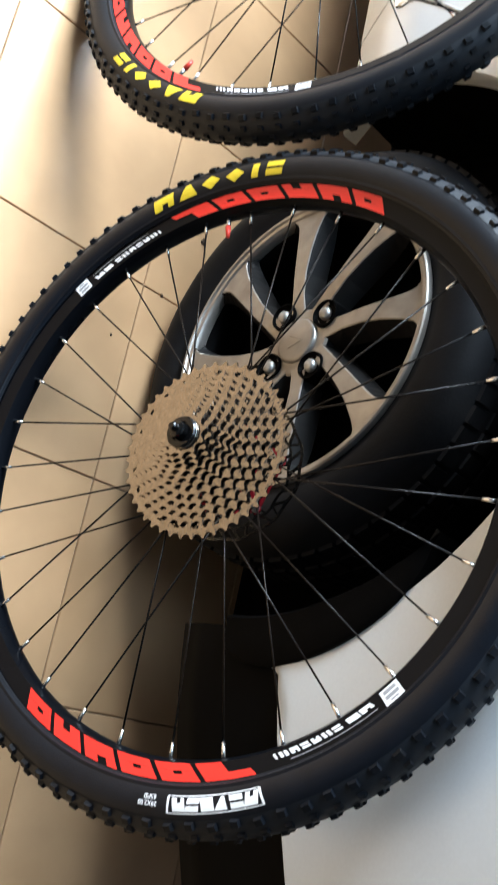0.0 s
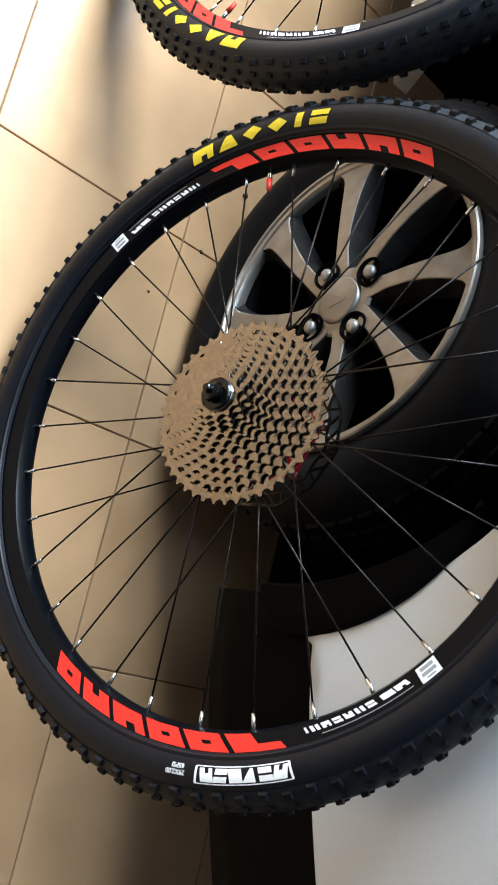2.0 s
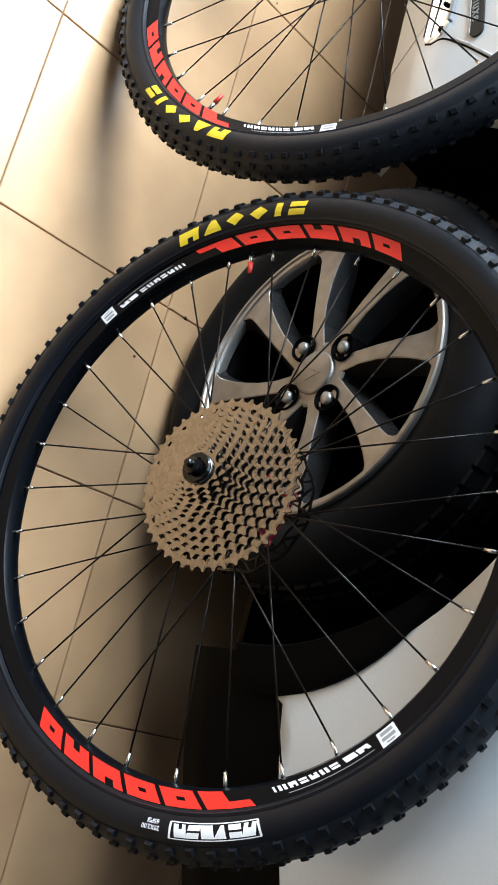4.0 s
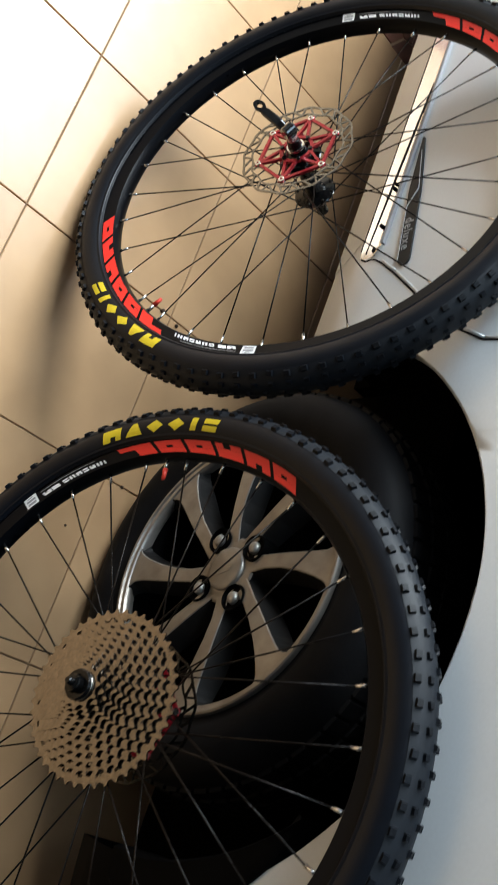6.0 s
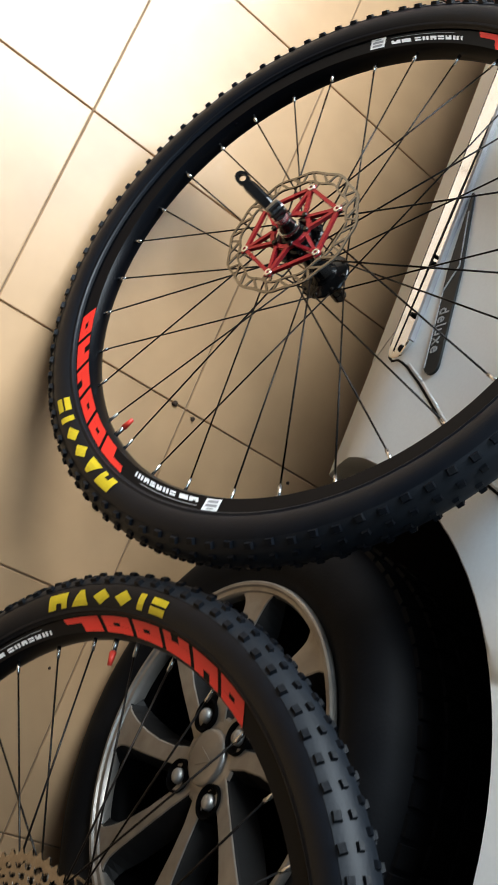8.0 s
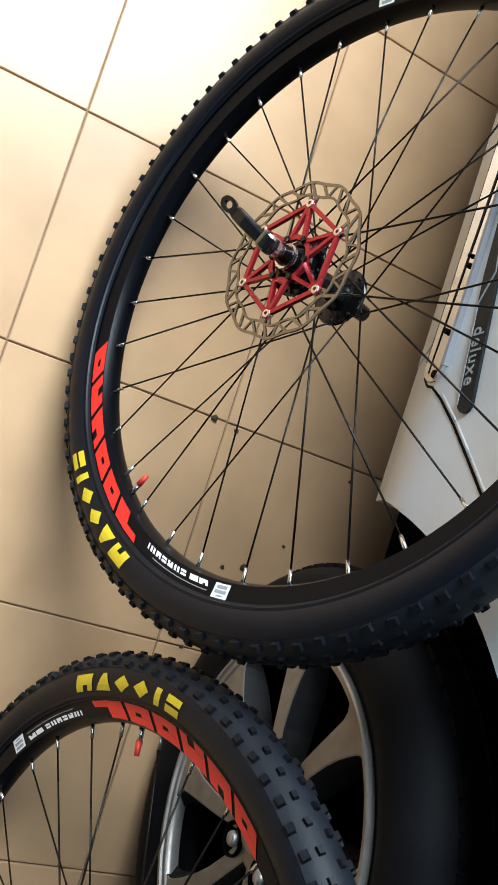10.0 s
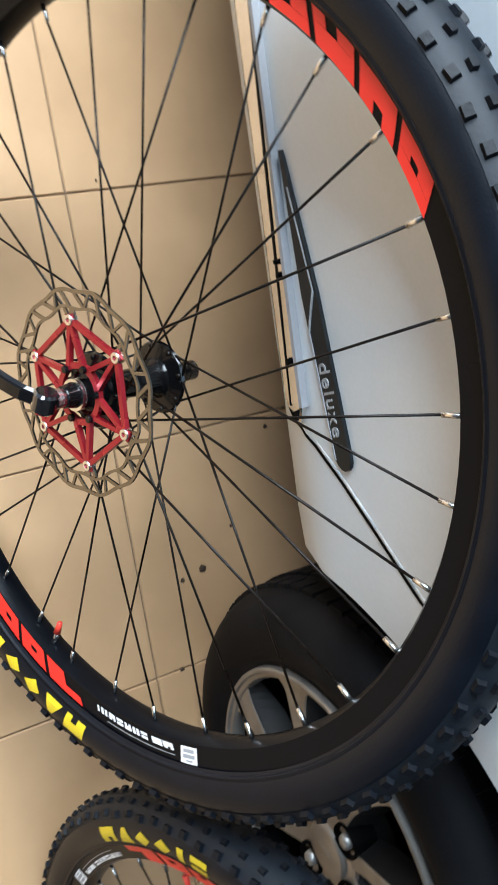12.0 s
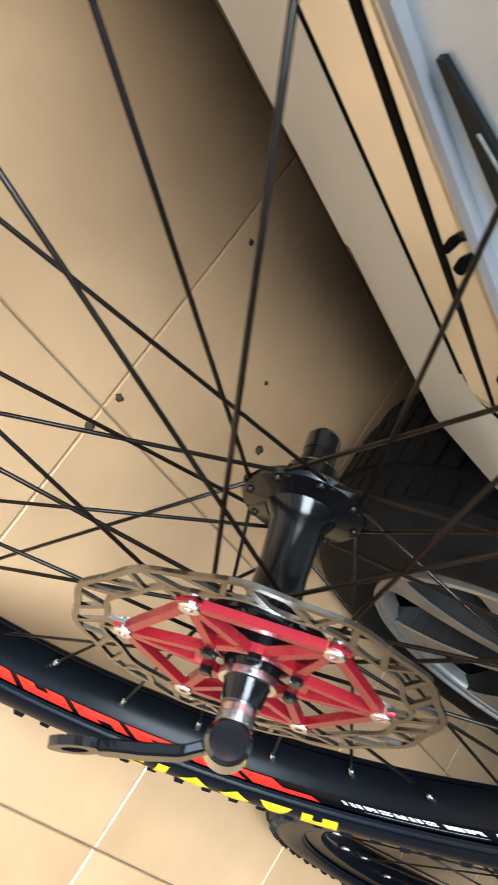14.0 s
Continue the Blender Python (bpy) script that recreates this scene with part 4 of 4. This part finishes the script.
def car_wheel(hx, y, flip):
    """A road wheel: local x, y in the wheel's plane and z out of the car."""
    m = Matrix.Translation((hx - HUB_X, y - CY, HUB_Z)) @ (Matrix.Rotation(radians(90), 4, "X") if not flip else Matrix.Rotation(radians(-90), 4, "X"))
    bm = bmesh.new()
    lathe(bm, [(0.190, -0.002), (0.199, -0.001), (0.203, -0.003), (0.215, 0.005), (0.232, 0.010), (0.248, 0.009), (0.262, 0.004), (0.271, -0.005), (0.2775, -0.016), (0.2820, -0.030), (0.2850, -0.052), (0.2862, -0.085), (0.2850, -0.120), (0.2810, -0.145), (0.272, -0.165), (0.25, -0.178), (0.20, -0.172), (0.19, -0.17)], 96)
    tyre = part("wheel", bm, CAR_RUBBER, car, "worn black car tyre on an alloy rim", smooth=True)
    tyre.matrix_local = m
    bm = bmesh.new()
    for i in range(72):
        a = 2 * math.pi * i / 72
        for zc, zl, rr in ((-0.036, 0.012, 0.2800), (-0.068, 0.013, 0.2835), (-0.102, 0.013, 0.2835), (-0.134, 0.012, 0.2800)):
            k = Matrix.Rotation(a + (0.02 if zc in (-0.068, -0.134) else 0), 4, "Z")
            box(bm, rr - 0.004, rr + 0.0052, -0.0095, 0.0095, zc - zl, zc + zl, k)
    tb = part("tread_block", bm, CAR_RUBBER, tyre, "car tyre tread blocks")
    tb["kind"] = "stuff"
    bm = bmesh.new()
    lathe(bm, [(0.2015, -0.003), (0.2005, 0.0040), (0.1985, 0.0055), (0.1955, 0.0050), (0.1940, 0.0020), (0.1925, 0.0012), (0.1895, 0.0010), (0.1878, -0.0015), (0.1865, -0.006), (0.188, -0.016), (0.199, -0.016)], 96, closed=True)
    rim = part("rim", bm, ALLOY, tyre, "scuffed silver rim edge", smooth=True)
    rim.modifiers.new("edge", "EDGE_SPLIT").split_angle = radians(30)
    # barrel coloured black in place of the shade inside the rim
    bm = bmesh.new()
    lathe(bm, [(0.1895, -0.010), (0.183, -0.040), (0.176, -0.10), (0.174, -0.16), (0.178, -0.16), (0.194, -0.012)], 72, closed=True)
    part("rim_barrel", bm, BLACK_PLASTIC_AND_SHADE, rim, "inner barrel of the rim, blackened in place of shade", smooth=True)
    # near-black disc fills in the shade behind the spokes
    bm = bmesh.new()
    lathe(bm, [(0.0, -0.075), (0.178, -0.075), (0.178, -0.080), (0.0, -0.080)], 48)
    part("brake_shadow_plate", bm, UNDER, rim, "near-black disc standing in for the shade behind the spokes")
    # eight spokes, thin at the hub, leaning and flaring into the rim
    for i in range(8):
        a = radians(4.5 + 45 * i)
        bm = bmesh.new()
        secs = ((0.026, 0.0150, -0.0120, 0.016), (0.046, 0.0120, -0.0110, 0.022), (0.070, 0.0100, -0.0085, 0.028), (0.100, 0.0105, -0.0055, 0.032), (0.130, 0.0128, -0.0035, 0.032), (0.150, 0.0152, -0.0025, 0.030), (0.164, 0.0176, -0.0020, 0.026), (0.174, 0.0200, -0.0018, 0.022), (0.181, 0.0232, -0.0016, 0.018), (0.1865, 0.0285, -0.0014, 0.014), (0.1905, 0.0370, -0.0012, 0.012))
        rings = []
        for r, hw, zt, dep in secs:
            aa = a + radians(11.5) * max(0.0, 1 - ((r - 0.026) / 0.150)) ** 1.15
            c = Vector(polar(aa, r, 0))
            t = Vector((-math.sin(aa), math.cos(aa), 0))
            sag = (hw / 0.19) ** 2 * 0.095
            rings.append([bm.verts.new(c + t * s - c.normalized() * sag * (s / hw) ** 2 + Vector((0, 0, z))) for s, z in ((-hw - 0.010, zt - dep), (-hw - 0.0015, zt - 0.004), (-hw, zt - 0.0012), (-hw + 0.0014, zt), (0, zt), (hw - 0.0014, zt), (hw, zt - 0.0012), (hw + 0.0015, zt - 0.004), (hw + 0.010, zt - dep))])
        for p, q in zip(rings, rings[1:]):
            for j in range(8):
                bm.faces.new((p[j], q[j], q[j + 1], p[j + 1]))
        bmesh.ops.recalc_face_normals(bm, faces=bm.faces[:])
        if sum(f.normal.z for f in bm.faces) < 0:
            bmesh.ops.reverse_faces(bm, faces=bm.faces[:])
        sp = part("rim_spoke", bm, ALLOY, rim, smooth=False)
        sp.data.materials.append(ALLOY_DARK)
        # side faces get the grey paint with shade in its colour
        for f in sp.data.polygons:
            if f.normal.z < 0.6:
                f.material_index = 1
    bm = bmesh.new()
    lathe(bm, [(0.0, -0.0105), (0.034, -0.0105), (0.044, -0.0120), (0.047, -0.0145), (0.049, -0.024), (0.054, -0.06)], 48)
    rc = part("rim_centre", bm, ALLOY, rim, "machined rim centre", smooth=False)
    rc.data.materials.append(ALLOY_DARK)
    # flanks behind the spokes are darkened as shade too
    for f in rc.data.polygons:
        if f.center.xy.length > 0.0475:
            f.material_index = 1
    bm = bmesh.new()
    lathe(bm, [(0.0, -0.0045), (0.026, -0.0048), (0.0298, -0.0060), (0.0312, -0.0085), (0.0312, -0.0125)], 40)
    cap = part("centre_cap", bm, ALLOY, rim, "round grey centre cap", smooth=True)
    bm = bmesh.new()
    for s in (1, -1):
        strut(bm, (0.002, 0.012, -0.0044), (0.002 + s * 0.009, -0.010, -0.0044), 0.0022, 0.0012)
    part("cap_mark", bm, ALLOY, cap, "plain raised mark on the cap")
    for i in range(4):
        a = radians(39 + 90 * i)
        c = Vector(polar(a, 0.0505, 0))
        # cup coloured black for the shade in the bolt hole
        bm = bmesh.new()
        lathe(bm, [(0.0, -0.0110), (0.0140, -0.0110), (0.0160, -0.0088), (0.0176, -0.0062), (0.0186, -0.0066), (0.0192, -0.0110), (0.0205, -0.034)], 28)
        bmesh.ops.translate(bm, vec=c, verts=bm.verts[:])
        part("lug_recess", bm, BLACK_PLASTIC_AND_SHADE, rim, "bolt recess cup, coloured black as its shade", smooth=False)
        bm = bmesh.new()
        lathe(bm, [(0.0, -0.0030), (0.0045, -0.0033), (0.0072, -0.0047), (0.0084, -0.0070), (0.0088, -0.0105), (0.0088, -0.03)], 12)
        bmesh.ops.translate(bm, vec=c, verts=bm.verts[:])
        part("lug_nut", bm, LUG_STEEL, rim, "dull steel lug nut", smooth=True)
    return tyre


near = car_wheel(HUB_X, 0.141, False)
for hx, y, flip in ((FRONT_X, 0.141, False), (HUB_X, 2 * CY - 0.141, True), (FRONT_X, 2 * CY - 0.141, True)):
    o = copy_thing(near, Matrix.Translation((hx - HUB_X, y - CY, HUB_Z)) @ Matrix.Rotation(radians(-90 if flip else 90), 4, "X"))

# ---- crumbs on the floor ----
rng = random.Random(3)
for cx, cy, r in ((-0.633, 0.068, 0.006), (-0.627, 0.104, 0.005), (-0.455, 0.180, 0.006), (-0.447, 0.150, 0.004), (-0.231, 0.063, 0.003), (-0.33, 0.13, 0.004), (-0.50, 0.23, 0.003), (-0.62, 0.30, 0.004), (-0.95, 0.12, 0.002)):
    bm = bmesh.new()
    bmesh.ops.create_icosphere(bm, subdivisions=2, radius=r)
    for v in bm.verts:
        v.co *= 0.75 + 0.5 * noise.noise(v.co * 400 + Vector((cx * 30, cy * 30, 0)))
        v.co.z = max(v.co.z * 0.6, -r * 0.3)
    ob = new("dirt_crumb", finish(bm, "dirt_crumb", DIRT, True))
    ob.location = (cx, cy, r * 0.3)
    tagged(ob, "small dark brown dirt crumb on the tiles", "dirt", group="crumbs on the floor")

# ---- floor tiles ----
bm = bmesh.new()
g = 0.0010
tw, th_ = PITCH / 2 - g, PITCH_V / 2 - g
a = [bm.verts.new((sx * tw, sy * th_, -0.006)) for sx, sy in ((-1, -1), (1, -1), (1, 1), (-1, 1))]
b = [bm.verts.new((sx * tw, sy * th_, -0.0012)) for sx, sy in ((-1, -1), (1, -1), (1, 1), (-1, 1))]
c = [bm.verts.new((sx * (tw - 0.0012), sy * (th_ - 0.0012), 0.0)) for sx, sy in ((-1, -1), (1, -1), (1, 1), (-1, 1))]
for p, q in ((a, b), (b, c)):
    for i in range(4):
        bm.faces.new((p[i], p[(i + 1) % 4], q[(i + 1) % 4], q[i]))
bm.faces.new(c)
tile_mesh = finish(bm, "tile", TILE)
rest = bmesh.new()
for i in range(-3, 12):
    for j in range(-10, 9):
        cx, cy = (i + 0.5) * PITCH, (j + 0.5) * PITCH_V
        if i < 6 and -4 <= j < 4:
            piece("tile", tile_mesh, floor, Matrix.Translation((cx, cy, rng.uniform(-0.0003, 0.0003))))
        else:
            box(rest, cx - tw, cx + tw, cy - th_, cy + th_, -0.006, 0)
t = part("far_tiles", rest, TILE, floor, "more beige floor tiles")
t["kind"] = "stuff"


# ---- crazy paving outside ----
def paving():
    pr = random.Random(11)
    sx, sy = 0.062, 0.066
    seeds = {}
    for i in range(-2, 12):
        for j in range(-12, 14):
            seeds[i, j] = ((i + 0.5 + pr.uniform(-0.38, 0.38)) * sx, (j + 0.5 * (i % 2) + pr.uniform(-0.36, 0.36)) * sy)
    for (i, j), (px, py) in seeds.items():
        if not (0 <= i < 10 and -10 <= j < 12):
            continue
        poly = [(px - 0.2, py - 0.2), (px + 0.2, py - 0.2), (px + 0.2, py + 0.2), (px - 0.2, py + 0.2)]
        for di in range(-2, 3):
            for dj in range(-2, 3):
                o = seeds.get((i + di, j + dj))
                if not o or (di == 0 and dj == 0):
                    continue
                nx, ny = o[0] - px, o[1] - py
                ln = math.hypot(nx, ny)
                lim = ln / 2 - 0.0028
                nx, ny = nx / ln, ny / ln
                out = []
                for k in range(len(poly)):
                    p, q = poly[k], poly[(k + 1) % len(poly)]
                    dp = (p[0] - px) * nx + (p[1] - py) * ny - lim
                    dq = (q[0] - px) * nx + (q[1] - py) * ny - lim
                    if dp <= 0:
                        out.append(p)
                    if dp * dq < 0:
                        s = dp / (dp - dq)
                        out.append((p[0] + (q[0] - p[0]) * s, p[1] + (q[1] - p[1]) * s))
                poly = out
        poly = [(min(p[0], 10), p[1]) for p in poly]
        if len(poly) < 3:
            continue
        poly = [(max(p[0], 0.001) - px, p[1] - py) for p in poly]
        bm = bmesh.new()
        slab(bm, [(-x, y) for x, y in poly][::-1], -0.008, -0.0035)
        piece("paving_stone", finish(bm, "paving_stone", STONE), ground, Matrix.Translation((EDGE_U - 0.002 - px, py, 0)))


paving()
